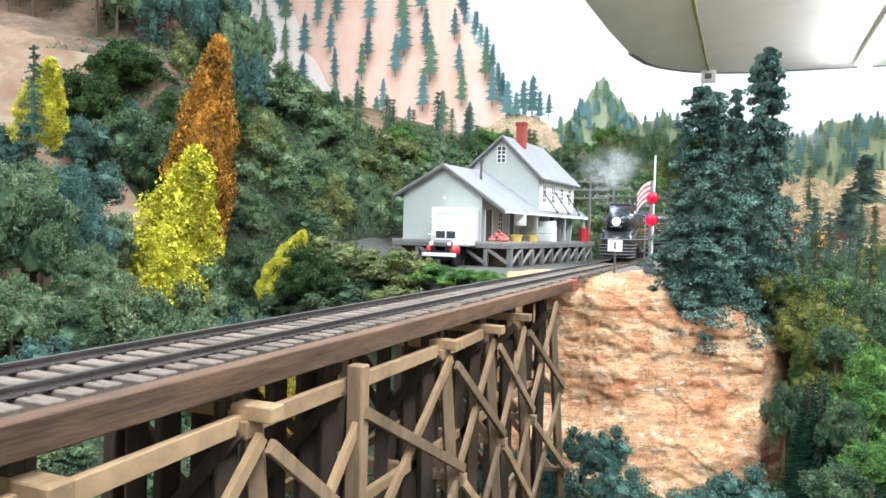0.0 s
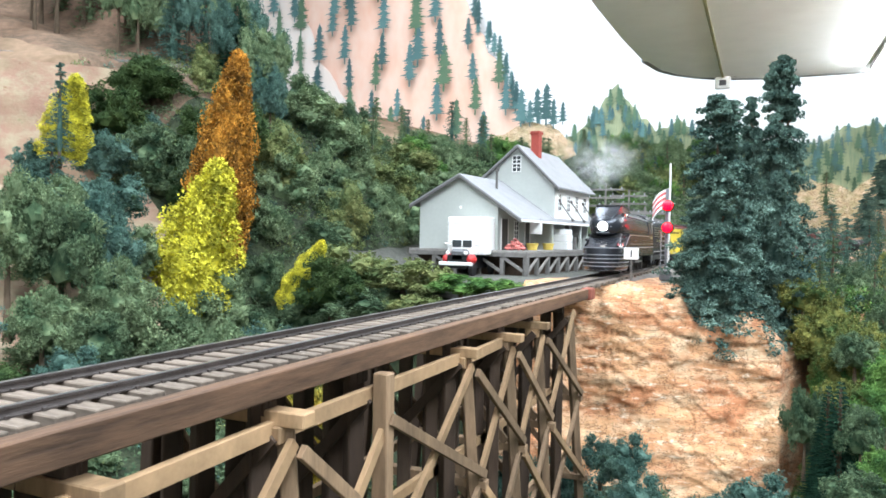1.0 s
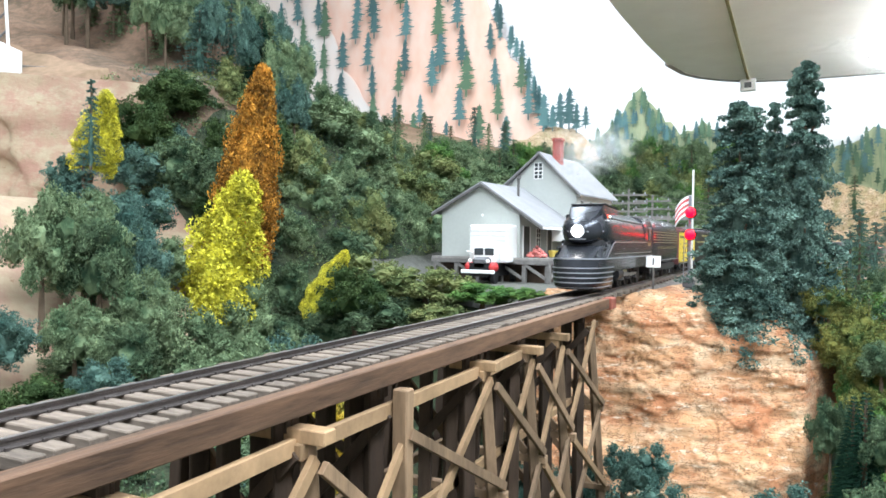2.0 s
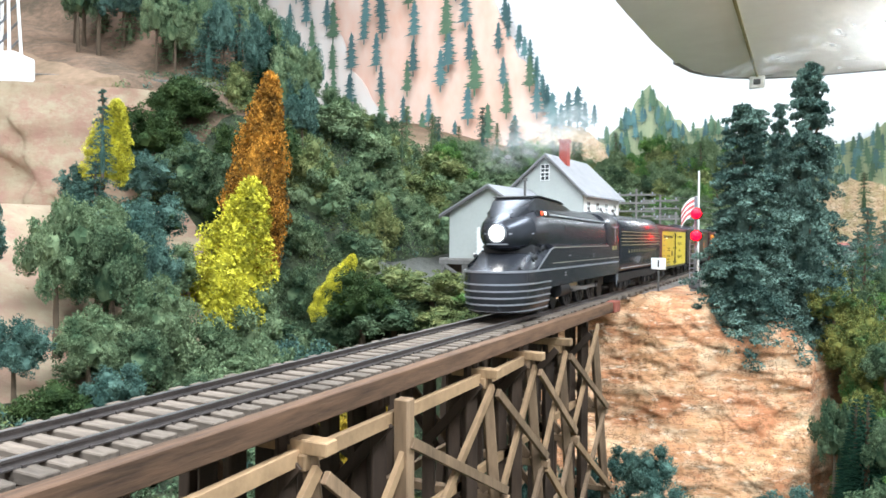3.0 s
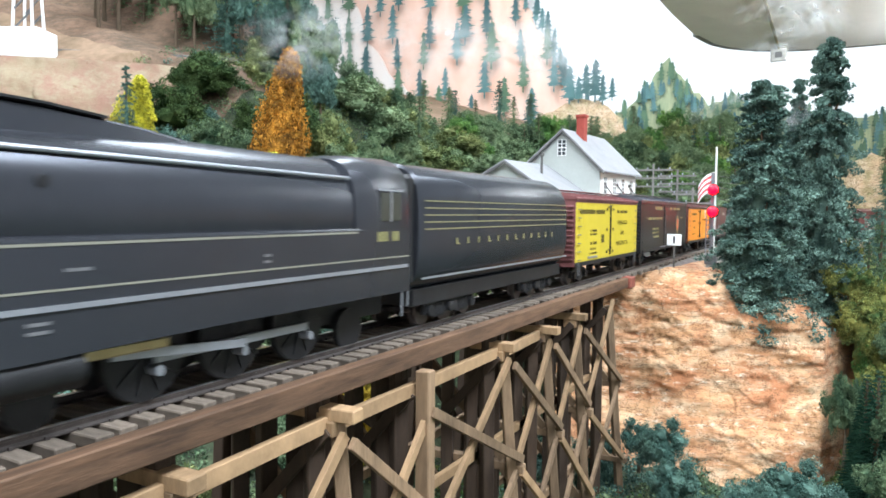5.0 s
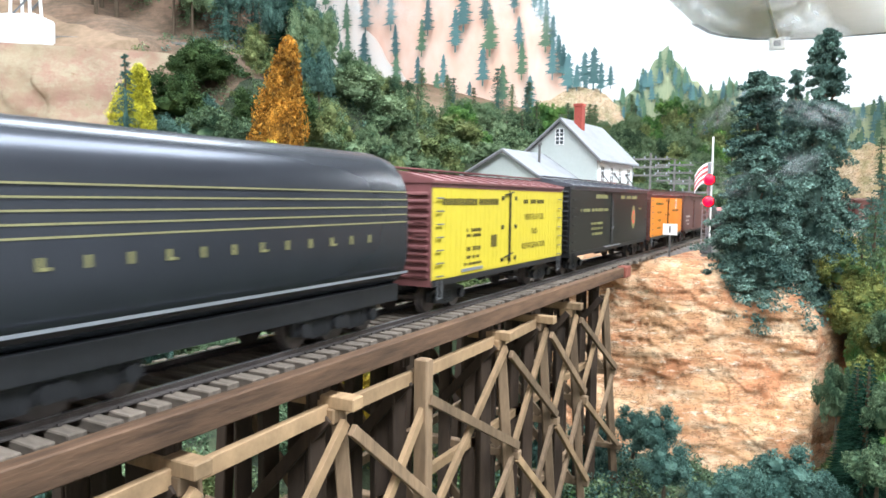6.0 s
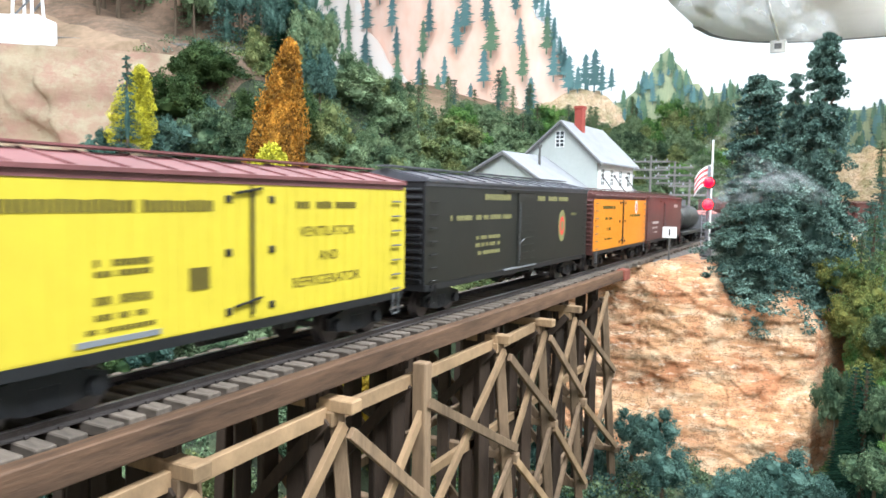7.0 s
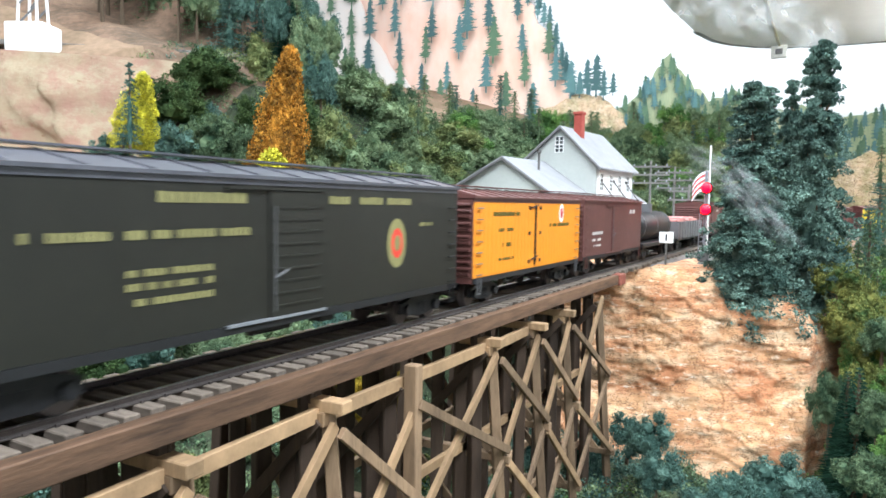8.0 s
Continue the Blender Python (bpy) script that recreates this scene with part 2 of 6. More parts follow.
def rail(off):
    prof = [(-0.13, -0.19), (0.13, -0.19), (0.13, -0.16), (0.035, -0.13), (0.035, -0.06), (0.06, -0.05), (0.06, -0.004), (-0.06, -0.004), (-0.06, -0.05), (-0.035, -0.06), (-0.035, -0.13), (-0.13, -0.16)]
    rings, heads = [], []
    for s in [-24, BEND] + [BEND + 3 * i for i in range(1, 50)]:
        x, y, h = line(s)
        c, sn = math.cos(radians(h)), math.sin(radians(h))
        rings.append([(x + (off + u) * c, y - (off + u) * sn, v) for u, v in prof])
        heads.append([(x + (off + u) * c, y - (off + u) * sn, v) for u, v in ((-0.05, -0.003), (0.05, -0.003), (0.05, 0.006), (-0.05, 0.006))])
    r = part("rail", loft(B(), rings), M["rail"], track, "rust-brown rail")
    part("rail_head", loft(B(), heads), M["rail_top"], r, "bright worn rail head")


HALF = (RAIL_N - RAIL_F) / 2
rail(HALF)
rail(-HALF)
tie_me = [mesh_of("tie", box(B(), -1.78 - 0.06 * k, 1.72 + 0.08 * ((k * 7) % 3 - 1), -0.205, 0.205, -0.44, -0.19, 0.025), M["tie"]) for k in range(3)]
TIE = 0.66
rest = B()
for i in range(330):
    s = -22 + TIE * i
    x, y, h = line(s)
    if i < 250:
        piece("tie", tie_me[(i * 5) % 3], track, at(x + random.uniform(-0.05, 0.05), y, random.uniform(-0.012, 0.006), 0, 0, -h + random.uniform(-1.5, 1.5)))
    else:
        t = B()
        box(t, -1.75, 1.75, -0.205, 0.205, -0.44, -0.19)
        t.transform(Matrix.Translation((x, y, 0)) @ Matrix.Rotation(radians(-h), 4, "Z"))
        me = bpy.data.meshes.new("t")
        t.to_mesh(me)
        rest.from_mesh(me)
        bpy.data.meshes.remove(me)
        t.free()
tagged(part("far_ties", rest, M["tie"], track), kind="stuff")
# spikes and tie plates
spk = B()
for i in range(110):
    y = -22 + TIE * i
    for rx in (RAIL_N, RAIL_F):
        for d in (-0.16, 0.16):
            box(spk, rx + d - 0.03, rx + d + 0.03, y - 0.04, y + 0.04, -0.19, -0.13)
tagged(part("spikes", spk, M["rail"], track), kind="stuff")

# ballast bed beyond the trestle
bed = B()
rings = []
for s in [53.5 + 2.5 * i for i in range(72)]:
    x, y, h = line(s)
    c, sn = math.cos(radians(h)), math.sin(radians(h))
    rings.append([(x + u * c, y - u * sn, v + 0.06 * noise.noise(Vector((x, y, u)))) for u, v in ((-3.4, -1.0), (-2.1, -0.40), (0, -0.38), (2.1, -0.40), (3.2, -1.0))])
rings[0] = [(x, y, -1.6) for x, y, z in rings[0]]
loft(bed, rings, closed=False)
tagged(part("ballast_bed", bed, M["ballast"], None, smooth="all"), "grey-brown ballast bed under the track", "ballast", kind="structure")

# ---- trestle ----
trestle = empty("trestle_bridge", 0, 0, -14, label="tall brown timber trestle with splayed braced bents", category="bridge")
TZ = 14.0


def tpart(name, bm, material, label=""):
    bm.transform(Matrix.Translation((0, 0, TZ)))
    return part(name, bm, material, trestle, label)


tpart("guard_timber", box(B(), 1.86, 2.28, -24, 44.6, -0.83, -0.20, 0.03), M["beam"], "long dark red-brown side timber")
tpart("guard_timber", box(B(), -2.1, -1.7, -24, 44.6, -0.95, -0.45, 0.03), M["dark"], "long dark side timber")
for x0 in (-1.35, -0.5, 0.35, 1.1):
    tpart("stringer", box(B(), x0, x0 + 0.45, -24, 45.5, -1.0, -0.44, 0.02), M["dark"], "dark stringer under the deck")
tpart("end_block", box(B(), 1.8, 2.42, 43.9, 45.3, -0.9, -0.16, 0.06), M["end_red"], "worn red-painted end block")

# bents along the bridge: where each stands, and whether a lone post takes the place of its cap
BENTS = [(-14.5, 0), (-8.6, 0), (-3.0, 0), (2.4, 0), (7.8, 0), (13.0, 0), (17.3, 1), (24.1, 0), (29.0, 0), (33.6, 0), (40.0, 2)]
TOPZ, SECZ, LOWZ = -1.38, -6.45, -11.2


def out_x(z):
    """How far the outer legs stand out at a height."""
    return 2.12 + (TOPZ - z) * 0.05


for i, (y, lone) in enumerate(BENTS):
    r = random.Random(i)
    top = TOPZ + r.uniform(-0.06, 0.06)
    if lone == 0:
        tpart("cap", bar(B(), (-2.3, y - 0.15, top), (2.72 + r.uniform(-0.1, 0.1), y + r.uniform(-0.12, 0.12), top - 0.02), 0.52, 0.36), M["pale"], "light timber cap")
        tpart("cap_block", box(B(), 1.5, 2.2, y - 0.3, y + 0.3, top - 0.62, top - 0.18, 0.04), M["pale"] if i % 2 else M["brown"])
    elif lone == 1:
        tpart("post", bar(B(), (2.36, y, -1.02), (2.42, y, -15), 0.46, 0.5), M["brown"], "stout brown post")
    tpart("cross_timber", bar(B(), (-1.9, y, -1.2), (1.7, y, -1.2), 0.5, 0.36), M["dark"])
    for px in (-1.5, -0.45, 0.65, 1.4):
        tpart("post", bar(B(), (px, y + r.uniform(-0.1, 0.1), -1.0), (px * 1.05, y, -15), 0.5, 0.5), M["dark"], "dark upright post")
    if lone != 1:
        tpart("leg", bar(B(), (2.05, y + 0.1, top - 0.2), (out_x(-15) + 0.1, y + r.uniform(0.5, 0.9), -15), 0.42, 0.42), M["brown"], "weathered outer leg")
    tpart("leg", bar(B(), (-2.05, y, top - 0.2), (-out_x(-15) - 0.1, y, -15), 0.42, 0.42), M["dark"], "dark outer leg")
    for lz in (SECZ, LOWZ):
        w = out_x(lz) + 0.5
        tpart("lower_cap", bar(B(), (-w, y + 0.3 + r.uniform(-0.1, 0.1), lz), (w + r.uniform(-0.1, 0.2), y + 0.5, lz + r.uniform(-0.1, 0.1)), 0.42, 0.34), M["brown"] if r.random() < 0.5 else M["pale"])
    # bracing across the bent
    tpart("cross_brace", bar(B(), (-2.1, y + 0.35, top - 0.4), (2.0, y + 0.35, SECZ + 0.2), 0.16, 0.36), M["brown"])
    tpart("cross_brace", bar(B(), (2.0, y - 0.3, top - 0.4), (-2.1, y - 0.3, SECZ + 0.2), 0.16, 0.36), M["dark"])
    tpart("cross_brace", bar(B(), (-2.3, y + 0.35, SECZ), (2.3, y + 0.35, LOWZ), 0.16, 0.36), M["brown"])
    if i + 1 < len(BENTS):
        y2 = BENTS[i + 1][0]
        if lone != 1 and y2 < 30:
            ye = y2 if BENTS[i + 1][1] != 1 else BENTS[i + 2][0]
            tpart("girt", bar(B(), (1.98, y + 0.1, top - 0.32), (1.86, ye - 0.1, TOPZ - 0.28), 0.22, 0.44), M["pale"], "light horizontal girt")
        for lz, mm in ((SECZ, M["pale"]), (LOWZ, M["brown"])):
            for sx, xx in ((1, 0.9), (-1, 1.9)):
                tpart("girt", bar(B(), (sx * xx, y - 0.4, lz + 0.34), (sx * xx, y2 + 0.6, lz + 0.34), 0.24, 0.38), M["brown"] if sx < 0 else mm)
        # long diagonals on the outer face
        za = top - 0.75 if lone == 0 else -2.35
        zb = TOPZ - 0.55 if BENTS[i + 1][1] == 0 else -2.6 if BENTS[i + 1][1] == 1 else -1.25
        for ya, z0, yb, z1, o, mm in ((y, za, y2 + 0.5, SECZ + 0.3, 0.5, M["brown"]), (y2, zb, y + 0.5, SECZ + 0.2, 0.28, M["pale"]),
                                      (y + 0.4, SECZ - 0.2, y2 + 0.5, LOWZ + 0.2, 0.5, M["pale"]), (y2 + 0.4, SECZ - 0.2, y + 0.4, LOWZ + 0.2, 0.28, M["brown"])):
            tpart("diagonal_brace", bar(B(), (out_x(z0) + o - 0.05, ya, z0), (out_x(z1) + o - 0.05, yb, z1), 0.18, 0.34), mm)
        tpart("diagonal_brace", bar(B(), (-out_x(top) - 0.2, y, top - 0.5), (-out_x(SECZ) - 0.2, y2, SECZ), 0.17, 0.34), M["dark"])

# ---- rock bluff at the end of the trestle ----
def bluff():
    bm = B()
    nu, nv = 230, 90

    def place(u, v):
        x = -5.0 + 21.2 * u
        z = -16.5 + 16.0 * v
        lim = -0.45 - 2.7 * ease(6.6, 8.6, x) + 0.75 * ease(8.8, 11.0, x) - 2.6 * ease(12.2, 14.6, x) + 0.5 * noise.noise(Vector((x * 0.5, 3, 3)))
        z2 = -16.5 + (lim + 16.5) * v
        bulge = noise.noise(Vector((x * 0.2, z2 * 0.2, 7))) * 0.5
        cut = abs(noise.noise(Vector((x * 0.55 + z2 * 0.1, z2 * 0.5, 2)))) * 0.35
        grain = noise.noise(Vector((x * 1.1, z2 * 2.6, 5))) * 0.12 + noise.noise(Vector((x * 4, z2 * 9, 9))) * 0.06
        wave = z2 * 2.5 + 0.12 * x + 1.3 * noise.noise(Vector((x * 0.25, z2 * 0.3, 1)))
        split = (0.10 + 0.32 * ease(-10, -6, z2)) * (1 - ease(0.0, 0.2, abs(math.sin(wave)))) * ease(-0.25, 0.15, noise.noise(Vector((x * 0.45, z2 * 0.8, 6))))
        ledge = split + 0.16 * abs(math.sin(z2 * 1.5 + 0.22 * x + 2.2 * noise.noise(Vector((x * 0.35, z2 * 0.4, 1)))))
        facet = 0.45 * (math.floor(2.6 * noise.noise(Vector((x * 0.25 + 5 + 0.1 * z2, z2 * 0.34, 4)))) / 2.6)
        y = 48.6 + 0.30 * max(0, x) + 2.4 * v + 2.6 * ease(13.6, 14.1, x) * (x - 13.6) + bulge + cut + grain + ledge + facet + 2.5 * ease(0.93, 1.0, v)
        y -= 1.2 * ease(-8, -13, z2)
        return x, y, z2

    rows = [[bm.verts.new(place(i / nu, j / nv)) for i in range(nu + 1)] for j in range(nv + 1)]
    for k, (dy, dz) in enumerate(((2.5, 0.0), (6, -0.1), (12, -0.35), (20, -0.6))):
        rows.append([bm.verts.new((v.co.x, v.co.y + dy, min(v.co.z + dz + 0.25 * noise.noise(Vector((v.co.x * 0.8, dy, 2))), -0.5))) for v in rows[nv]])
    for a, b in zip(rows, rows[1:]):
        for i in range(nu):
            bm.faces.new((a[i], a[i + 1], b[i + 1], b[i]))
    # the hidden flank
    flank = [rows[j][nu] for j in range(0, nv + 1, 5)]
    deep = [bm.verts.new((v.co.x + 0.8, v.co.y + 14, v.co.z - 1)) for v in flank]
    for j in range(len(flank) - 1):
        bm.faces.new((flank[j], deep[j], deep[j + 1], flank[j + 1]))
    return tagged(part("rock_bluff", bm, M["rock"], None, smooth="all"), "orange and tan carved plaster rock bluff under the track", "rock", kind="structure")


bluff()


# ---- rolling stock ----
def truck(parent, yc, wb=2.0, mat_=None):
    """A two-axle bogie."""
    tr = part("truck", box(box(B(), -1.05, 1.05, yc - 0.28, yc + 0.28, 0.55, 0.95, 0.05), -0.3, 0.3, yc - 0.3, yc + 0.3, 0.9, 1.15), M["engine_dark"], parent, "black sprung bogie")
    for sx in (1, -1):
        f = B()
        x = sx * 1.15
        prism(f, [(yc - wb / 2 - 0.35, 0.42), (yc - wb / 2 - 0.35, 0.78), (yc - 0.55, 0.98), (yc + 0.55, 0.98), (yc + wb / 2 + 0.35, 0.78), (yc + wb / 2 + 0.35, 0.42), (yc + wb / 2 - 0.25, 0.36), (yc + 0.4, 0.26), (yc - 0.4, 0.26), (yc - wb / 2 + 0.25, 0.36)], "x", x - 0.08, x + 0.08)
        for k in (-1, 1):
            rod(f, (x - 0.05, yc + k * wb / 2, 0.55), (x + 0.16 * sx + 0.05 * sx, yc + k * wb / 2, 0.55), 0.2, 10)
        for k in (-0.2, 0.0, 0.2):
            rod(f, (x + sx * 0.06, yc + k, 0.34), (x + sx * 0.06, yc + k, 0.75), 0.07, 6)
        part("side_frame", f, M["engine_dark"], tr)
    for k in (-1, 1):
        w = B()
        for wx in (-0.86, 0.86):
            rod(w, (wx - 0.1, yc + k * wb / 2, 0.48), (wx + 0.1, yc + k * wb / 2, 0.48), 0.48, 18)
            rod(w, (wx - 0.16 * (1 if wx > 0 else -1) - 0.02, yc + k * wb / 2, 0.48), (wx - 0.1 * (1 if wx > 0 else -1), yc + k * wb / 2, 0.48), 0.55, 18)
        rod(w, (-0.86, yc + k * wb / 2, 0.48), (0.86, yc + k * wb / 2, 0.48), 0.1, 8)
        part("wheelset", w, M["rail"], tr, "brown steel wheels")
    return tr


def word(bm, y0, y1, z, hgt, n, x=1.66, seed=0):
    """A line of small upright bars in place of lettering."""
    r = random.Random(seed)
    n = int(n * 1.8)
    step = (y1 - y0) / n
    for k in range(n):
        if r.random() < 0.13:
            continue
        box(bm, x, x + 0.012, y0 + k * step + step * 0.12, y0 + (k + 1) * step - step * 0.12, z, z + hgt * r.uniform(0.9, 1.0))
    return bm


def boxcar(name, length, side, roof, ends, label, hgt=4.72, doors="hinged", ink=None, words=(), emblem=None, boards=True):
    car = empty(name, 0, 0, 0, label=label, category="freight car", group="cars of the train")
    L, W, z0 = length / 2, 1.62, 1.28
    body = B()
    box(body, -W, W, -L, L, z0, hgt, 0.03)
    part("body", body, side, car)
    if boards:
        gr = B()
        for k in range(int(length / 0.42)):
            yy = -L + 0.2 + 0.42 * k
            for sx in (1, -1):
                box(gr, sx * W - 0.008, sx * W + 0.008, yy, yy + 0.4, z0 + 0.06, hgt - 0.1)
        tagged(part("siding", gr, side, car, "tongue-and-groove siding"), kind="stuff")
    part("side_sill", box(box(B(), W - 0.1, W + 0.035, -L, L, z0 - 0.2, z0 + 0.02), -W - 0.035, -W + 0.1, -L, L, z0 - 0.2, z0 + 0.02), M["black"], car, "black side sill")
    uf = B()
    box(uf, -0.35, 0.35, -L + 0.1, L - 0.1, 0.85, z0, 0.03)
    for k in range(7):
        yy = -L + 0.8 + k * (length - 1.6) / 6
        box(uf, -W + 0.15, W - 0.15, yy - 0.09, yy + 0.09, z0 - 0.22, z0)
    rod(uf, (0.6, -0.8, 0.95), (0.6, 0.7, 0.95), 0.28, 12)
    box(uf, 0.7, 1.2, 1.6, 2.2, 0.8, 1.25)
    part("underframe", uf, M["black"], car, "black underframe with brake gear")
    rf = B()
    pts = [(-W - 0.1, hgt - 0.03), (-W - 0.1, hgt + 0.06), (0, hgt + 0.42), (W + 0.1, hgt + 0.06), (W + 0.1, hgt - 0.03)]
    prism(rf, pts, "y", -L - 0.08, L + 0.08)
    for k in range(13):
        yy = -L + k * length / 12
        for sx in (1, -1):
            bar(rf, (0, yy, hgt + 0.44), (sx * (W + 0.1), yy, hgt + 0.08), 0.06, 0.05)
    part("roof", rf, roof, car, "ribbed roof")
    part("running_board", box(box(B(), -0.28, -0.02, -L - 0.3, L + 0.3, hgt + 0.5, hgt + 0.55), 0.02, 0.28, -L - 0.3, L + 0.3, hgt + 0.5, hgt + 0.55), roof, car, "roof walk boards")
    fs = B()
    for sx in (1, -1):
        box(fs, sx * W - 0.03, sx * W + 0.03, -L, L, hgt - 0.18, hgt - 0.02)
    part("fascia", fs, roof, car)
    for sy in (-1, 1):
        e = B()
        box(e, -W, W, sy * L - 0.03, sy * L + 0.05, z0 - 0.2, hgt)
        k = z0 + 0.15
        ep = part("end_panel", e, ends, car, "ribbed end")
        while k < hgt - 0.25:
            part("rib", rod(B(), (-W + 0.1, sy * (L + 0.05), k), (W - 0.1, sy * (L + 0.05), k), 0.075, 8), ends, ep)
            k += 0.27
        for j in range(7):
            part("grab_iron", box(B(), 0.9, 1.5, sy * (L + 0.14) - 0.025, sy * (L + 0.14) + 0.025, z0 + 0.2 + 0.48 * j, z0 + 0.25 + 0.48 * j), ends, ep)
        c = box(B(), -0.16, 0.16, min(sy * L, sy * (L + 0.55)), max(sy * L, sy * (L + 0.55)), 0.75, 1.08, 0.04)
        part("coupler", c, M["rail"], car)
    for sx in (1, -1):
        for yy in (-L + 0.25, L - 0.75):
            mt = M["grey"] if doors == "hinged" else ends
            lad = B()
            for q in (yy + 0.1, yy + 0.42):
                box(lad, sx * (W + 0.06) - 0.02, sx * (W + 0.06) + 0.02, q, q + 0.04, 0.62, z0)
            box(lad, sx * (W + 0.06) - 0.02, sx * (W + 0.06) + 0.02, yy + 0.1, yy + 0.46, 0.6, 0.64)
            st = part("step", lad, mt, car, "hanging foot step")
            for j in range(7):
                zz = z0 + 0.15 + 0.47 * j
                part("rung", rod(B(), (sx * (W + 0.09), yy, zz), (sx * (W + 0.09), yy + 0.5, zz), 0.03, 5), mt, st)
        d = B()
        if doors == "hinged":
            box(d, sx * W - 0.03, sx * W + 0.03, -0.03, 0.03, z0 + 0.1, hgt - 0.2)
            for yy in (-0.75, 0.7):
                for zz in (z0 + 0.35, z0 + 1.75, z0 + 3.0):
                    box(d, sx * W - 0.05, sx * W + 0.05, yy - 0.1, yy + 0.1, zz - 0.09, zz + 0.09, 0.02)
            for zz in (z0 + 0.5, hgt - 0.35):
                rod(d, (sx * (W + 0.07), -0.6, zz - 0.05), (sx * (W + 0.07), 0.3, zz + 0.08), 0.035, 6)
            rod(d, (sx * (W + 0.06), 0.0, z0 + 0.2), (sx * (W + 0.06), 0.0, hgt - 0.3), 0.04, 6)
            part("door_hardware", d, M["black"], car, "black door hinges and latch bar")
        else:
            box(d, sx * W - 0.02, sx * W + 0.06, -1.1, 1.1, z0 + 0.02, hgt - 0.3, 0.02)
            dr = part("door", d, side, car, "sliding door with ribs")
            for j in range(9):
                part("rib", box(B(), sx * W + 0.05, sx * W + 0.09 * sx, -1.02, 1.02, z0 + 0.3 + 0.33 * j, z0 + 0.36 + 0.33 * j), side, dr)
            for zz in (hgt - 0.3, z0 - 0.02):
                part("door_track", box(B(), min(sx * W, sx * (W + 0.1)), max(sx * W, sx * (W + 0.1)), -2.6, 1.2, zz, zz + 0.07), M["stripe"] if zz < 2 and doors == "sliding" and hgt > 4.9 else side, car)
            part("door_latch", rod(rod(B(), (sx * (W + 0.1), -0.95, z0 + 1.1), (sx * (W + 0.1), -0.45, z0 + 1.3), 0.03, 5), (sx * (W + 0.1), -0.95, z0 + 0.2), (sx * (W + 0.1), -0.95, z0 + 3.0), 0.02, 5), M["grey"], dr)
    if words:
        for k, (y0, y1, z, h, n) in enumerate(words):
            part("lettering", word(B(), y0, y1, z, h, n, W + 0.012, k), ink, car, "row of small painted marks")
            part("lettering", word(B(), -y1, -y0, z, h, n, -W - 0.024, k), ink, car, "row of small painted marks")
    if emblem:
        y, z, r, mats = emblem
        for k, mt in enumerate(mats):
            e = B()
            ball(e, (0, 0, 0), 1, 3)
            rr = r * (1 - 0.28 * k)
            e.transform(Matrix.Translation((W + 0.012, y, z)) @ Matrix.Diagonal((0.012 + 0.006 * k, rr * 0.85, rr * 1.2, 1)))
            part("emblem", e, mt, car, "round painted emblem")
    truck(car, -L + 2.0)
    truck(car, L - 2.0)
    return car


M["steel_roof"] = mat("dark_steel_roof_paint", (0.10, 0.10, 0.115), 0.3, 0.3, 150, 0.03, 0.3)
M["signal_paint"] = mat("bright_red_paint", (0.65, 0.05, 0.03), 0.5, 0.1, 200, 0)
M["ink"] = mat("dark_ink", (0.10, 0.075, 0.01), 0.6, 0.2, 300, 0)
M["gold_ink"] = mat("gold_ink", (0.22, 0.20, 0.08), 0.6, 0.2, 300, 0)
M["pale_ink"] = mat("pale_ink", (0.5, 0.45, 0.42), 0.6, 0.2, 300, 0)


def lettering(words_, car, sx, y, z, wide, tall, ink):
    """Painted words on the side of a car, fitted to a width and height."""
    cu = bpy.data.curves.new("lettering", "FONT")
    cu.body = words_
    cu.extrude = 0.01
    tmp = bpy.data.objects.new("lettering", cu)
    me = bpy.data.meshes.new_from_object(tmp)
    bpy.data.objects.remove(tmp)
    xs = [v.co.x for v in me.vertices]
    zs = [v.co.y for v in me.vertices]
    fx, fz = wide / (max(xs) - min(xs)), tall / (max(zs) - min(zs))
    cx = (max(xs) + min(xs)) / 2
    for v in me.vertices:
        u, w = (v.co.x - cx) * fx, (v.co.y - min(zs)) * fz
        v.co = Vector((sx * (1.64 + 0.3 * v.co.z), sx * (y + u), z + w)) * CM
    me.materials.append(ink)
    ob = new("lettering", me)
    ob.parent = car
    ob["label"] = "painted dark words"


def section(y, hw, z0, z1, n=28, e=2.6, flat=None):
    """A rounded ring across the line: half width, bottom and top."""
    c, h = (z0 + z1) / 2, (z1 - z0) / 2
    out = []
    for k in range(n):
        a = 2 * math.pi * k / n
        ca, sa = math.cos(a), math.sin(a)
        out.append((hw * math.copysign(abs(ca) ** (2 / e), ca), y, c + h * math.copysign(abs(sa) ** (2 / e), sa)))
    return out


def plan_ring(z, hw, tip, back, n=26, e=2.3):
    """The pilot's outline seen from above, blunt in front, at a height."""
    out = []
    for k in range(n + 1):
        a = math.pi * k / n
        ca, sa = math.cos(a), math.sin(a)
        out.append((hw * math.copysign(abs(ca) ** (2 / e), ca), tip + (back - tip) * (1 - abs(sa) ** (2 / e)), z))
    return out


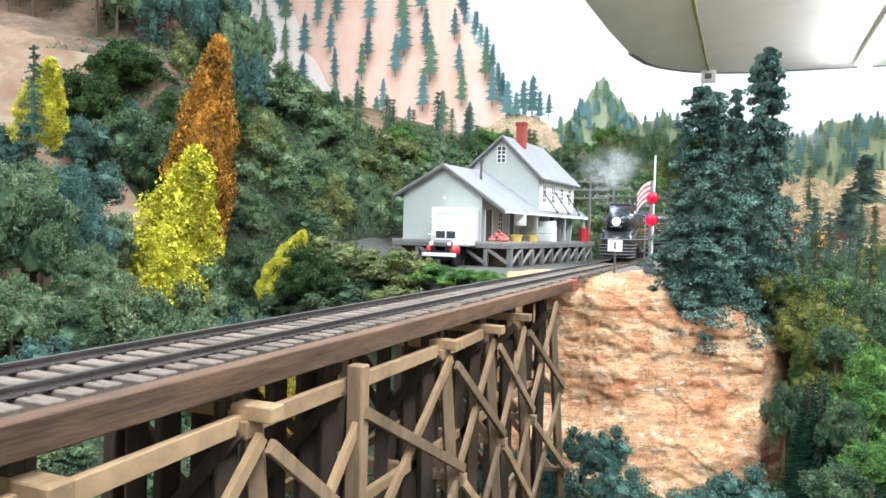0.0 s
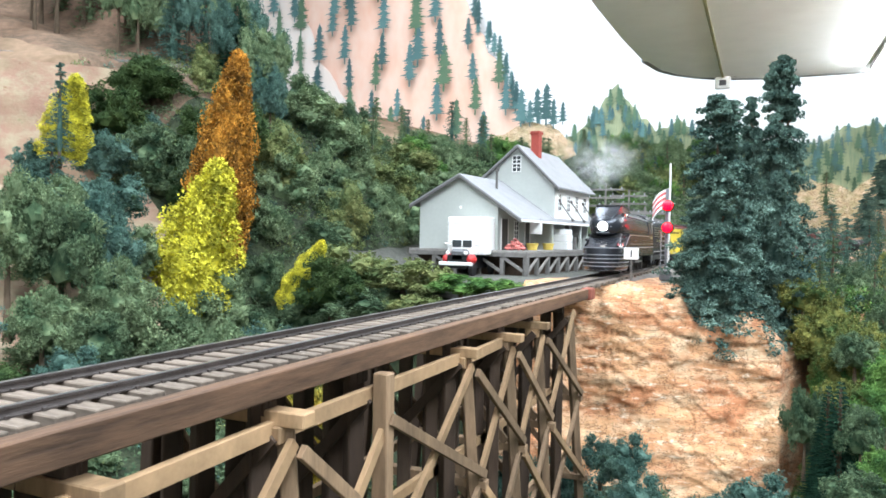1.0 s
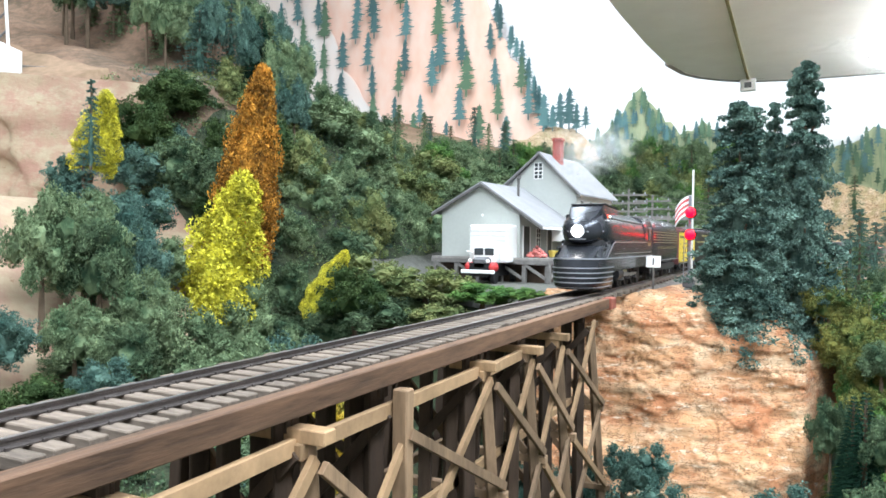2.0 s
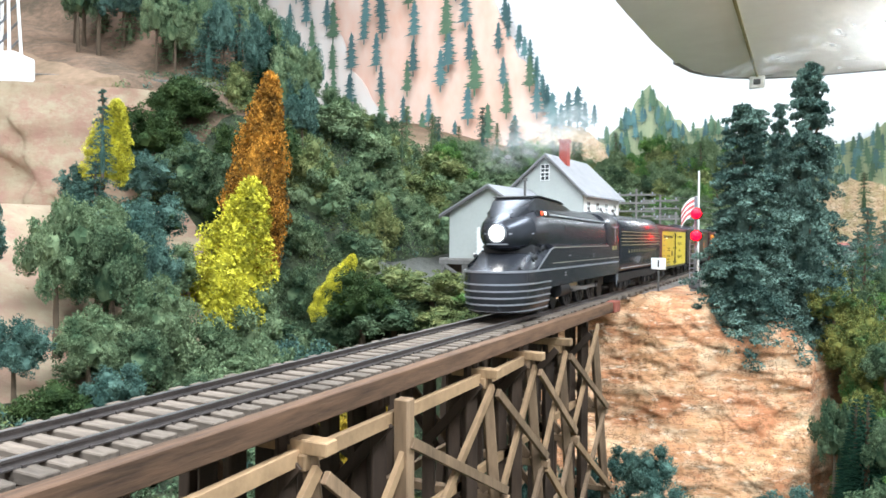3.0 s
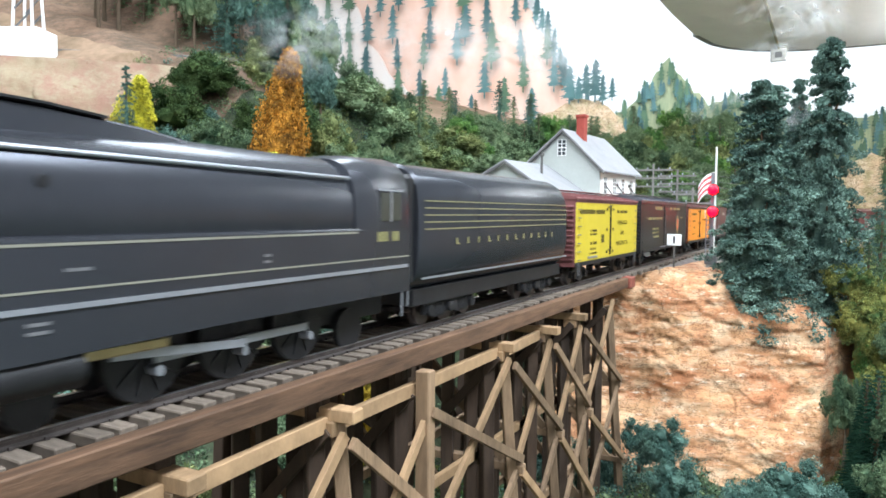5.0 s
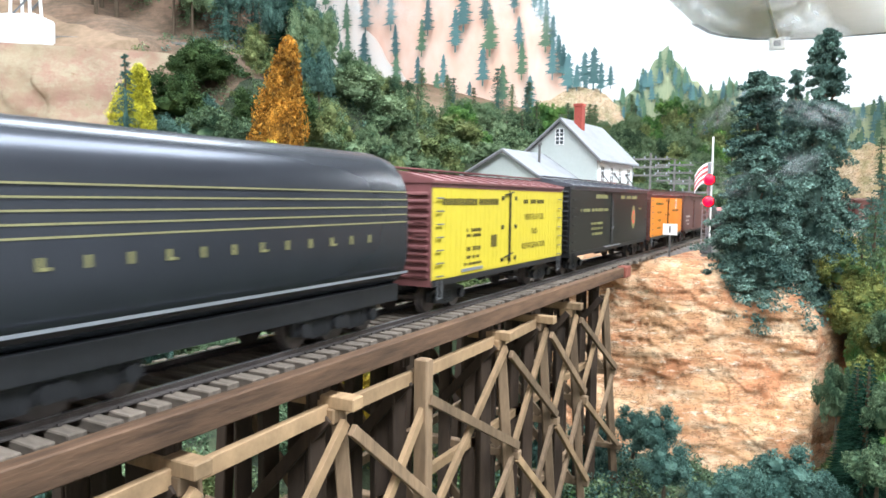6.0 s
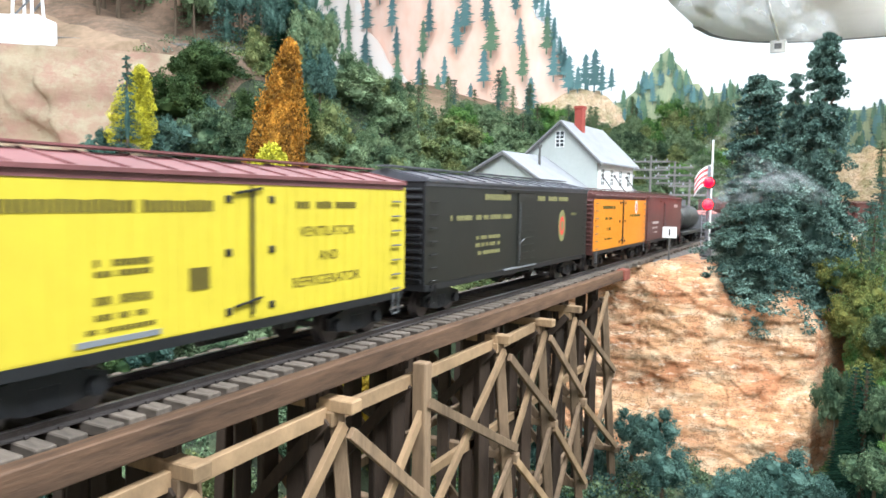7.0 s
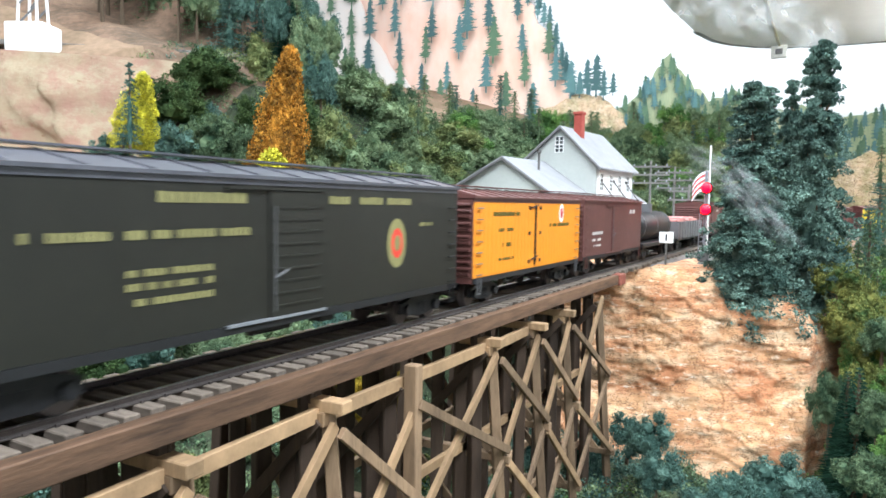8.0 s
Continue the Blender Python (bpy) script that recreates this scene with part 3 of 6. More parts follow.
def engine():
    e = empty("steam_locomotive", 0, 0, 0, label="dark grey streamlined steam locomotive with silver stripes", category="locomotive", group="cars of the train")
    G, S = M["engine"], M["stripe"]
    # pilot skirt
    rings = []
    for z, hw, tip in ((0.30, 1.5, -0.9), (0.5, 1.64, -1.35), (0.9, 1.72, -1.55), (1.5, 1.76, -1.65), (2.2, 1.76, -1.6), (2.36, 1.74, -1.55)):
        r = plan_ring(z, hw, tip, 1.2)
        rings.append([(1.0 * hw, 2.9, z)] + r + [(-hw, 2.9, z)])
    part("pilot", loft(B(), rings), G, e, "rounded front skirt", smooth=True)
    st = 0
    for z, hw, tip in ((0.42, 1.62, -1.2), (0.74, 1.70, -1.5), (1.06, 1.745, -1.6), (1.38, 1.77, -1.65), (1.70, 1.78, -1.66), (2.28, 1.78, -1.62)):
        b = B()
        out = plan_ring(z, hw + 0.02, tip - 0.03, 1.2)
        tail = 2.9 if z < 2 else 17.4
        o = [(hw + 0.02, tail, z)] + out + [(-hw - 0.02, tail, z)]
        inner = [(x * 0.97, y + 0.05, z) for x, y, z in o]
        th = 0.075 if z < 2 else 0.1
        loft(b, [o, [(x, y, z + th) for x, y, z in o], [(x, y, z + th) for x, y, z in inner], [(x, y, z) for x, y, z in inner], o], closed=False)
        part("stripe", b, S, e, "silver stripe", smooth=True)
    # sloping nose deck over the pilot
    rings = []
    for z, hw, tip in ((2.34, 1.72, -1.5), (2.48, 1.66, -1.15), (2.72, 1.56, -0.5), (2.98, 1.48, 0.1), (3.14, 1.44, 0.5), (3.18, 1.40, 0.65)):
        r = plan_ring(z, hw, tip, 1.2)
        rings.append([(hw, 4.6, z)] + r + [(-hw, 4.6, z)])
    part("nose_deck", loft(B(), rings), G, e, "sloping deck behind the pilot", smooth=True)
    # the shade under the nose is put in with the black material
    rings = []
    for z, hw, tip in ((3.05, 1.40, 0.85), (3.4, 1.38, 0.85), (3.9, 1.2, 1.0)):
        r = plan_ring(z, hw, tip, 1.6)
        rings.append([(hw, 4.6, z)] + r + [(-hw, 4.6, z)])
    part("nose_recess", loft(B(), rings), M["engine_dark"], e, "recess under the nose, its shade put in as black", smooth=True)
    for sx in (1, -1):
        # hollow cheek that sweeps from the deck up to the side panel
        rows = []
        for k in range(13):
            u = k / 12
            o = Vector((1.72, 0.1 + 3.1 * u, 2.36 + 1.14 * ease(0.0, 1.15, u)))
            q = Vector((1.34 - 0.12 * u, -0.5 + 2.4 * u, 2.60 + 0.95 * u))
            rows.append([(sx * v.x, v.y, v.z - 0.16 * math.sin(math.pi * w)) for w in (0, 0.25, 0.5, 0.75, 1) for v in (o.lerp(q, w),)])
        ck = loft(B(), rows, closed=False)
        part("cheek", ck, G, e, "hollow swept cheek beside the nose", smooth="all")
        # black plugs draw the shade inside the step openings
        for y in (1.0, 2.1):
            part("step_hole_shade", rod(B(), (sx * 1.5, y, 2.5 + 0.4 * y), (sx * 1.66, y + 0.1, 2.62 + 0.4 * y), 0.13, 10), M["black"], e, "black plug drawn as the shade in a step opening")
    # boiler casing with bullet nose
    rings = [section(y, hw, a, b, 28, 2.3) for y, hw, a, b in ((-0.02, 0.40, 3.74, 4.56), (0.10, 0.72, 3.52, 4.70), (0.4, 1.04, 3.34, 4.90), (0.9, 1.32, 3.22, 5.16), (1.5, 1.50, 3.05, 5.42), (2.2, 1.62, 2.9, 5.64), (3.0, 1.66, 2.6, 5.74), (6, 1.66, 2.5, 5.74), (14.6, 1.64, 2.4, 5.62), (15.0, 1.66, 2.2, 5.6))]
    part("boiler_casing", loft(B(), rings), G, e, "smooth bullet-nosed casing", smooth=True)
    # smoke-lifting top fairing
    f = B()
    loft(f, [[(-hw * 1.04, y, a), (-hw, y, b - 0.06), (-hw * 0.9, y, b), (hw * 0.9, y, b), (hw, y, b - 0.06), (hw * 1.04, y, a)] for y, hw, a, b in ((0.55, 0.62, 4.6, 4.94), (1.2, 0.95, 4.8, 5.34), (1.85, 1.08, 5.0, 5.80), (2.3, 1.12, 5.2, 6.02), (2.7, 1.12, 5.3, 6.06), (6.0, 1.04, 5.4, 5.95), (8.2, 0.88, 5.4, 5.80), (9.6, 0.7, 5.4, 5.64))])
    part("fairing_plate", loft(B(), [[(-hw, y, b), (-hw, y, b + 0.05), (hw, y, b + 0.05), (hw, y, b)] for y, hw, b in ((2.1, 1.1, 5.99), (2.7, 1.2, 6.07), (6.0, 1.12, 5.96), (7.4, 0.98, 5.86))]), M["engine_dark"], e, "dark flat plate on top of the fairing")
    part("top_fairing", f, M["engine"], e, "flat fairing round the chimney", smooth=True)
    # side skirts with a slanting front
    for sx in (1, -1):
        k = B()
        prism(k, [(0.6, 2.3), (2.8, 3.36), (3.4, 3.5), (17.6, 3.5), (17.6, 1.5), (9.5, 1.5), (5.0, 1.42), (2.6, 1.42), (2.5, 2.3)], "x", sx * 1.6, sx * 1.76)
        part("side_skirt", k, G, e, "long side panel")
        part("stripe", box(box(B(), sx * 1.755 - 0.02, sx * 1.755 + 0.02, 3.4, 14.7, 3.42, 3.47), sx * 1.755 - 0.02, sx * 1.755 + 0.02, 3.2, 17.5, 2.62, 2.66), M["thin"], e, "thin pale line")
        part("stripe", prism(B(), [(0.65, 2.32), (2.78, 3.36), (3.4, 3.49), (3.4, 3.43), (2.9, 3.31), (0.85, 2.32)], "x", sx * 1.74, sx * 1.785), S, e, "slanting silver stripe")
        part("shoulder", prism(B(), [(sx * 1.2, 3.42), (sx * 1.74, 3.42), (sx * 1.70, 3.56), (sx * 1.2, 3.7)], "y", 3.2, 15), G, e)
        hr = rod(B(), (sx * 1.45, 3.2, 5.14), (sx * 1.5, 14.6, 5.0), 0.055, 8)
        part("hand_rail", hr, S, e, "silver hand rail")
        part("brow", bar(B(), (sx * 0.62, 0.0, 4.12), (sx * 1.42, 1.25, 4.16), 0.06, 0.07), S, e, "silver fin beside the headlight")
        mk = part("marker_housing", rod(B(), (sx * 1.3, 2.1, 5.18), (sx * 1.36, 3.3, 5.14), 0.17, 10), M["engine_dark"], e)
        part("marker_lamp", ball(B(), (sx * 1.40, 2.3, 5.18), 0.12, 2), M["lamp_red"], mk, "red marker lamp")
        part("marker_lamp", ball(B(), (sx * 1.44, 2.75, 5.18), 0.11, 2), M["lamp_white"], mk, "white marker lamp")
        plates = B()
        for y, z, l in ((5.9, 2.95, 0.5), (10.9, 2.95, 0.22), (10.9, 2.8, 0.22), (5.2, 2.05, 0.4), (5.2, 1.9, 0.4)):
            box(plates, sx * 1.76 - 0.015, sx * 1.76 + 0.015, y, y + l, z, z + 0.06)
        part("plate", plates, M["grey"], e)
        part("port", rod(B(), (sx * 1.45, 5.6, 4.55), (sx * 1.66, 5.6, 4.55), 0.12, 10), M["black"], e)
        # cylinders and rods
        cy = rod(B(), (sx * 1.35, 4.7, 1.15), (sx * 1.35, 6.3, 1.15), 0.42, 16)
        part("cylinder", cy, M["engine_dark"], e, smooth=True)
        part("crosshead", box(B(), sx * 1.45 - 0.1, sx * 1.45 + 0.1, 6.3, 8.3, 1.2, 1.42, 0.03), M["brass"], e, "brass guide bars")
        part("side_rod", bar(B(), (sx * 1.3, 8.1, 0.95), (sx * 1.3, 13.0, 0.95), 0.08, 0.2), S, e)
        part("main_rod", bar(B(), (sx * 1.42, 7.0, 1.2), (sx * 1.42, 10.6, 0.9), 0.08, 0.2), S, e)
    # cab
    rings = [section(y, hw, a, b, 28, 3.4) for y, hw, a, b in ((14.7, 1.68, 1.6, 5.62), (15.3, 1.76, 1.5, 5.75), (17.5, 1.76, 1.5, 5.78), (17.62, 1.7, 1.55, 5.7))]
    cab = part("cab", loft(B(), rings), G, e, "rounded cab", smooth=True)
    for sx in (1, -1):
        part("window", box(B(), sx * 1.75 - 0.03, sx * 1.75 + 0.03, 15.9, 17.0, 3.75, 4.65, 0.03), M["cab_glass"], cab, "dark cab window")
        part("window_frame", box(box(B(), sx * 1.78 - 0.02, sx * 1.78 + 0.02, 15.8, 17.1, 4.68, 4.74), sx * 1.78 - 0.02, sx * 1.78 + 0.02, 16.4, 16.46, 3.75, 4.68), S, cab)
        part("number_bars", word(B(), 15.7, 17.1, 3.15, 0.3, 4, sx * 1.765 - 0.006, 5), M["gold_ink"], cab)
        part("ladder", rod(rod(B(), (sx * 1.7, 17.55, 1.0), (sx * 1.7, 17.55, 3.4), 0.03, 6), (sx * 1.7, 17.2, 0.7), (sx * 1.7, 17.2, 1.5), 0.03, 6), S, e)
    part("chin_bar", bar(B(), (-0.55, 0.0, 3.62), (0.55, 0.0, 3.62), 0.06, 0.06), S, e, "silver bar under the headlight")
    part("headlight_ring", rod(B(), (0, 0.12, 4.15), (0, -0.06, 4.15), 0.48, 24), S, e, "chrome headlight ring", smooth=True)
    part("headlight", ball(B(), (0, -0.05, 4.15), 0.38, 3, (1, 0.4, 1)), M["lamp_head"], e, "lit white headlight", smooth="all")
    part("frame", box(box(B(), -0.7, 0.7, 4, 17.5, 0.7, 1.6), -1.2, 1.2, 5, 17.4, 1.5, 2.5), M["engine_dark"], e, "black frame")
    part("front_coupler", box(B(), -0.18, 0.18, 0.1, 0.8, 0.35, 0.6, 0.05), M["engine_dark"], e)
    drivers = []
    for y in (8.1, 10.55, 13.0):
        w = B()
        for wx in (-0.9, 0.9):
            rod(w, (wx - 0.12, 0, 0), (wx + 0.12, 0, 0), 1.0, 28)
        d = part("driving_wheel", w, M["engine_dark"], e, "black spoked driving wheels", smooth=True)
        for wx in (-0.9, 0.9):
            for k in range(10):
                a = 2 * math.pi * k / 10
                part("spoke", bar(B(), (wx * 1.13, 0.15 * math.cos(a), 0.15 * math.sin(a)), (wx * 1.13, 0.86 * math.cos(a), 0.86 * math.sin(a)), 0.09, 0.06), M["engine_dark"], d)
            part("crank_pin", rod(B(), (wx * 1.1, 0.35, 0), (wx * 1.5, 0.35, 0), 0.12, 8), M["stripe"], d)
        d.matrix_basis = at(0, y, 1.0)
        drivers.append((d, y))
    for y in (3.6, 5.7, 15.4):
        w = B()
        for wx in (-0.86, 0.86):
            rod(w, (wx - 0.1, y, 0.5), (wx + 0.1, y, 0.5), 0.5 if y < 10 else 0.62, 20)
        rod(w, (-0.9, y, 0.5), (0.9, y, 0.5), 0.1, 8)
        part("wheelset", w, M["engine_dark"], e)
    return e, drivers


def tender():
    t = empty("tender", 0, 0, 0, label="dark grey streamlined tender with thin gold lines", category="tender", group="cars of the train")
    L = 7.5
    rings = [section(y, hw, 1.25, b, 36, 3.6) for y, hw, b in ((-L, 1.66, 5.6), (-L + 0.12, 1.72, 5.7), (L - 1.0, 1.72, 5.7), (L - 0.3, 1.72, 5.58), (L, 1.72, 5.35))]
    part("body", loft(B(), rings), M["engine"], t, smooth=True)
    for sx in (1, -1):
        for k in range(5):
            part("stripe", box(B(), sx * 1.725 - 0.012, sx * 1.725 + 0.012, -L + 0.3, L - 0.1, 3.45 + 0.24 * k, 3.49 + 0.24 * k), M["gold"], t, "thin gold line")
        part("stripe", box(B(), sx * 1.73 - 0.015, sx * 1.73 + 0.015, -L + 0.1, L - 0.05, 1.78, 1.85), M["stripe"], t, "silver stripe")
        b = B()
        for k in range(12):
            y = -L + 2.6 + k * 0.92
            box(b, sx * 1.725 - 0.012, sx * 1.725 + 0.012, y, y + 0.10, 2.88, 3.12)
            if k % 3 == 0:
                box(b, sx * 1.725 - 0.012, sx * 1.725 + 0.012, y + 0.1, y + 0.24, 2.88, 2.94)
        part("lettering", b, M["gold_ink"], t, "spaced gold marks")
    part("underframe", box(B(), -1.4, 1.4, -L + 0.1, L - 0.1, 0.85, 1.4), M["engine_dark"], t)
    part("diaphragm", box(B(), -1.5, 1.5, -L - 0.5, -L + 0.05, 1.6, 5.3, 0.15), M["black"], t, "black gap cover")
    for c in (-4.4, 4.4):
        for d in (-0.9, 0.9):
            truck(t, c + d, 1.5)
    part("coupler", box(B(), -0.16, 0.16, L, L + 0.6, 0.75, 1.08, 0.04), M["rail"], t)
    return t


M["thin"] = mat("thin_grey_line", (0.26, 0.25, 0.20), 0.4, 0.1, 300, 0, 0.2)
M["lamp_head"] = glow("headlight_glow", (1.0, 0.95, 0.82), 45)
M["lamp_red"] = glow("red_marker_glow", (1.0, 0.08, 0.02), 3)
M["lamp_white"] = glow("white_marker_glow", (1, 0.95, 0.9), 3)
M["cab_glass"] = mat("dark_glass", (0.05, 0.05, 0.04), 0.1, 0.2, 100, 0)
M["brass"] = mat("brass", (0.45, 0.36, 0.2), 0.35, 0.2, 300, 0, 0.8)

loco, DRIVERS = engine()
tend = tender()
yw = boxcar("refrigerator_car", 13.9, M["yellow"], M["maroon"], M["maroon"], "yellow wooden refrigerator car with a brown roof", 4.82, "hinged", M["ink"],
            ((-6.2, -1.2, 4.0, 0.26, 19), (1.6, 4.3, 4.05, 0.2, 11), (-4.2, -2.9, 2.95, 0.14, 6), (-4.2, -2.9, 2.75, 0.12, 6),
             (-4.2, -2.9, 2.2, 0.18, 4), (-4.2, -2.9, 1.9, 0.12, 6), (-4.4, -2.8, 1.65, 0.1, 7)))
for sx in (1, -1):
    for words_, z, wide in (("VENTILATOR", 3.3, 2.5), ("AND", 2.62, 0.85), ("REFRIGERATOR", 1.95, 3.0)):
        lettering(words_, yw, sx, 3.0, z, wide, 0.27, M["ink"])
    part("placard", box(B(), sx * 1.63 - 0.02, sx * 1.63 + 0.02, -1.9, -1.35, 2.25, 2.75), M["ink"], yw, "dark square placard")
    part("builder_plate", box(B(), sx * 1.64 - 0.02, sx * 1.64 + 0.02, -4.6, -2.7, 1.42, 1.54), M["stripe"], yw, "silver plate")
dk = boxcar("express_car", 18.9, M["olive"], M["steel_roof"], M["black"], "dark olive steel express car with gold marks", 5.0, "sliding", M["gold_ink"],
            ((-4.6, -1.9, 4.35, 0.26, 6), (1.4, 6.0, 4.35, 0.24, 10), (-7.6, -4.9, 3.55, 0.2, 9), (-4.7, -1.8, 3.55, 0.2, 10), (-5.4, -3.0, 2.75, 0.16, 9), (-5.4, -3.0, 2.45, 0.16, 10), (-5.2, -3.0, 2.12, 0.16, 8), (6.6, 7.6, 3.6, 0.14, 5)),
            emblem=(5.1, 3.05, 0.70, (M["gold_ink"], M["signal_paint"], M["gold_ink"])), boards=False)
og = boxcar("refrigerator_car", 13.9, M["orange"], M["oxide"], M["oxide"], "orange wooden refrigerator car with a brown roof", 4.7, "hinged", M["ink"],
            ((-5.0, -2.0, 3.9, 0.2, 14), (-4.4, -2.6, 3.2, 0.16, 7), (-4.0, -3.0, 2.5, 0.2, 4), (-4.4, -2.6, 1.9, 0.12, 8), (2.0, 5.2, 3.3, 0.18, 11)), emblem=(3.9, 4.0, 0.42, (M["white"], M["red"])))
rb = boxcar("box_car", 14.6, M["oxide"], M["oxide"], M["oxide"], "oxide red steel box car with a sliding door", 4.72, "sliding", M["pale_ink"],
            ((-5.5, -3.2, 2.6, 0.2, 8), (-5.5, -3.4, 2.2, 0.16, 7), (-5.2, -3.6, 1.85, 0.12, 6), (3.6, 5.2, 3.9, 0.3, 4)), boards=False)


def flat_car(name, length, label, load):
    car = empty(name, 0, 0, 0, label=label, category="freight car", group="cars of the train")
    L = length / 2
    part("deck", box(B(), -1.6, 1.6, -L, L, 1.1, 1.45, 0.04), M["black"], car, "black steel deck")
    if load == "tank":
        tk = B()
        rings = [[(r * math.cos(a), y, 2.75 + r * math.sin(a)) for a in [2 * math.pi * k / 24 for k in range(24)]] for y, r in ((-L + 0.7, 0.5), (-L + 0.8, 1.1), (-L + 1.1, 1.3), (L - 1.1, 1.3), (L - 0.8, 1.1), (L - 0.7, 0.5))]
        part("tank", loft(tk, rings), M["black"], car, "black riveted tank", smooth=True)
        part("dome", rod(B(), (0, 0, 3.9), (0, 0, 4.7), 0.7, 20), M["grey"], car, "grey tank dome", smooth=True)
        for k in (-0.35, 0.0, 0.35):
            part("band", rod(B(), (0, L * k * 2 - 0.06, 2.75), (0, L * k * 2 + 0.06, 2.75), 1.33, 24), M["grey"], car)
    else:
        for sx in (1, -1):
            part("side_wall", box(B(), sx * 1.6 - 0.06, sx * 1.6 + 0.06, -L, L, 1.3, 3.0), M["grey"], car, "grey gondola side")
            for k in range(10):
                yy = -L + 0.5 + k * (length - 1) / 9
                part("rib", box(B(), sx * 1.68 - 0.05, sx * 1.68 + 0.05, yy - 0.06, yy + 0.06, 1.3, 3.0), M["grey"], car)
        for sy in (1, -1):
            part("end_wall", box(B(), -1.6, 1.6, sy * L - 0.06, sy * L + 0.06, 1.3, 3.0), M["grey"], car)
        ld = B()
        for k in range(5):
            box(ld, -1.3, 1.3, -L + 0.6 + k * 2.6, -L + 2.8 + k * 2.6, 1.45, 3.2 + 0.2 * (k % 2), 0.1)
        part("load", ld, M["pink"], car, "pale red crated load")
    truck(car, -L + 2)
    truck(car, L - 2)
    return car


M["pink"] = mat("pale_red_load", (0.5, 0.2, 0.18), 0.7, 0.3, 200, 0.2)
tank = flat_car("tank_car", 13.6, "black tank car with a grey dome", "tank")
gon = flat_car("gondola_car", 14.5, "grey gondola car with a pale red load", "crates")
# distance from the front of the train to the middle of each car
TRAIN = [(loco, 0.0, 0.0), (tend, 18.1 + 7.7, 0), (yw, 42.0, 0), (dk, 59.9, 0), (og, 77.8, 0), (rb, 93.1, 0), (tank, 108.4, 0), (gon, 123.6, 0)]
TRAIN += [(copy_thing(rb, Matrix()), 139.0 + 15.8 * k, 0) for k in range(4)]
TRAIN += [(copy_thing(yw, Matrix()), 203.5, 0), (copy_thing(rb, Matrix()), 219.3, 0)]
# where the front of the train is
FRONT = [(0, 74.0), (0.5, 66.6), (1, 59.2), (1.5, 51.8), (2, 44.6), (2.5, 37.4), (3, 30.2), (3.5, 22.8), (4, 15.1), (4.5, 7.4), (5, -0.2), (5.5, -8.0), (6, -15.9), (6.5, -23.9), (7, -31.7), (7.5, -39.6), (8, -47.6)]


def motions():
    drift()
    for ob, off, _ in TRAIN:
        rows = []
        for t, s in FRONT:
            x, y, h = line(s + off)
            rows.append((t, at(x, y, 0, 0, 0, -h)))
        walk(ob, rows)
    for ob, y in DRIVERS:
        rows = []
        for k in range(81):
            t = k / 10
            s = np.interp(t, [a for a, _ in FRONT], [b for _, b in FRONT])
            rows.append((t, at(0, y, 1.0, math.degrees((74 - s) / 1.0), 0, 0)))
        walk(ob, rows)


# ---- room and painted backdrop ----
M["wall"] = mat("white_wall_paint", (0.80, 0.80, 0.78), 0.9, 0.03, 20, 0.03)
M["sky"] = mat("white_backdrop_paint", (0.86, 0.87, 0.88), 0.9, 0.03, 12, 0.02)
M["soffit"] = mat("grey_soffit_paint", (0.84, 0.85, 0.85), 0.7, 0.06, 15, 0.03)
M["soffit_edge"] = mat("dark_soffit_edge", (0.16, 0.16, 0.15), 0.6, 0.2, 60, 0.05)
M["orange_hill"] = mat("painted_orange_slope", (0.92, 0.70, 0.60), 0.9, 0.3, 26, 0.05, dark=(0.87, 0.52, 0.39), stretch=(1, 1, 0.5), fine=4)
M["pale_hill"] = mat("painted_pale_slope", (0.86, 0.70, 0.62), 0.9, 0.2, 18, 0.03, dark=(0.80, 0.74, 0.70), fine=3)
M["green_hill"] = mat("painted_green_hill", (0.46, 0.46, 0.28), 0.9, 0.3, 60, 0.05, dark=(0.19, 0.27, 0.17), stretch=(3, 3, 0.5), fine=5)
M["sand_hill"] = rock_material("painted_sand_hill", (0.74, 0.58, 0.42), (0.66, 0.46, 0.30), (0.42, 0.36, 0.20), 0.2)
M["paint_tree"] = mat("painted_tree", (0.12, 0.26, 0.22), 0.9, 0.4, 190, 0.0, dark=(0.06, 0.11, 0.14), obj=0.3)
M["paint_light"] = mat("painted_tree_light", (0.16, 0.24, 0.13), 0.9, 0.3, 160, 0.0, dark=(0.055, 0.12, 0.085), obj=0.2)

M["floor"] = mat("grey_floor_paint", (0.20, 0.19, 0.18), 0.7, 0.2, 12, 0.05)
tagged(part("floor", box(B(), -190, 260, -230, 260, -112, -110), M["floor"]), "plain dark grey room floor", "floor", kind="structure")
ceil = tagged(part("ceiling", box(B(), -190, 260, -230, 260, 124, 126), M["wall"]), "plain white room ceiling", "ceiling", kind="structure")
for nm, q in (("wall_north", (-190, 260, 258, 262)), ("wall_south", (-190, 260, -234, -230)), ("wall_west", (-194, -190, -230, 260)), ("wall_east", (260, 264, -230, 260))):
    tagged(part(nm, box(B(), *q, -110, 124), M["wall"]), "plain white room wall", "wall", kind="structure")


def backdrop():
    """A white board bent round the back of the layout."""
    plan = [(-186, -60), (-186, 145)]
    plan += [(-186 + 45 * (1 - math.cos(a)), 145 + 50 * math.sin(a)) for a in [math.pi / 2 * k / 14 for k in range(1, 15)]]
    plan += [(30, 195), (200, 195)]
    b = loft(B(), [[(x, y, z) for x, y in plan] for z in (-30, 20, 90)], closed=False)
    return tagged(part("backdrop", b, M["sky"], None, smooth="all"), "white painted sky board with mountains and trees", "backdrop", kind="structure")


sky = backdrop()


def sheet(name, pts, material, y, label):
    return part(name, prism(B(), pts, "y", y, y + 0.4), material, sky, label)


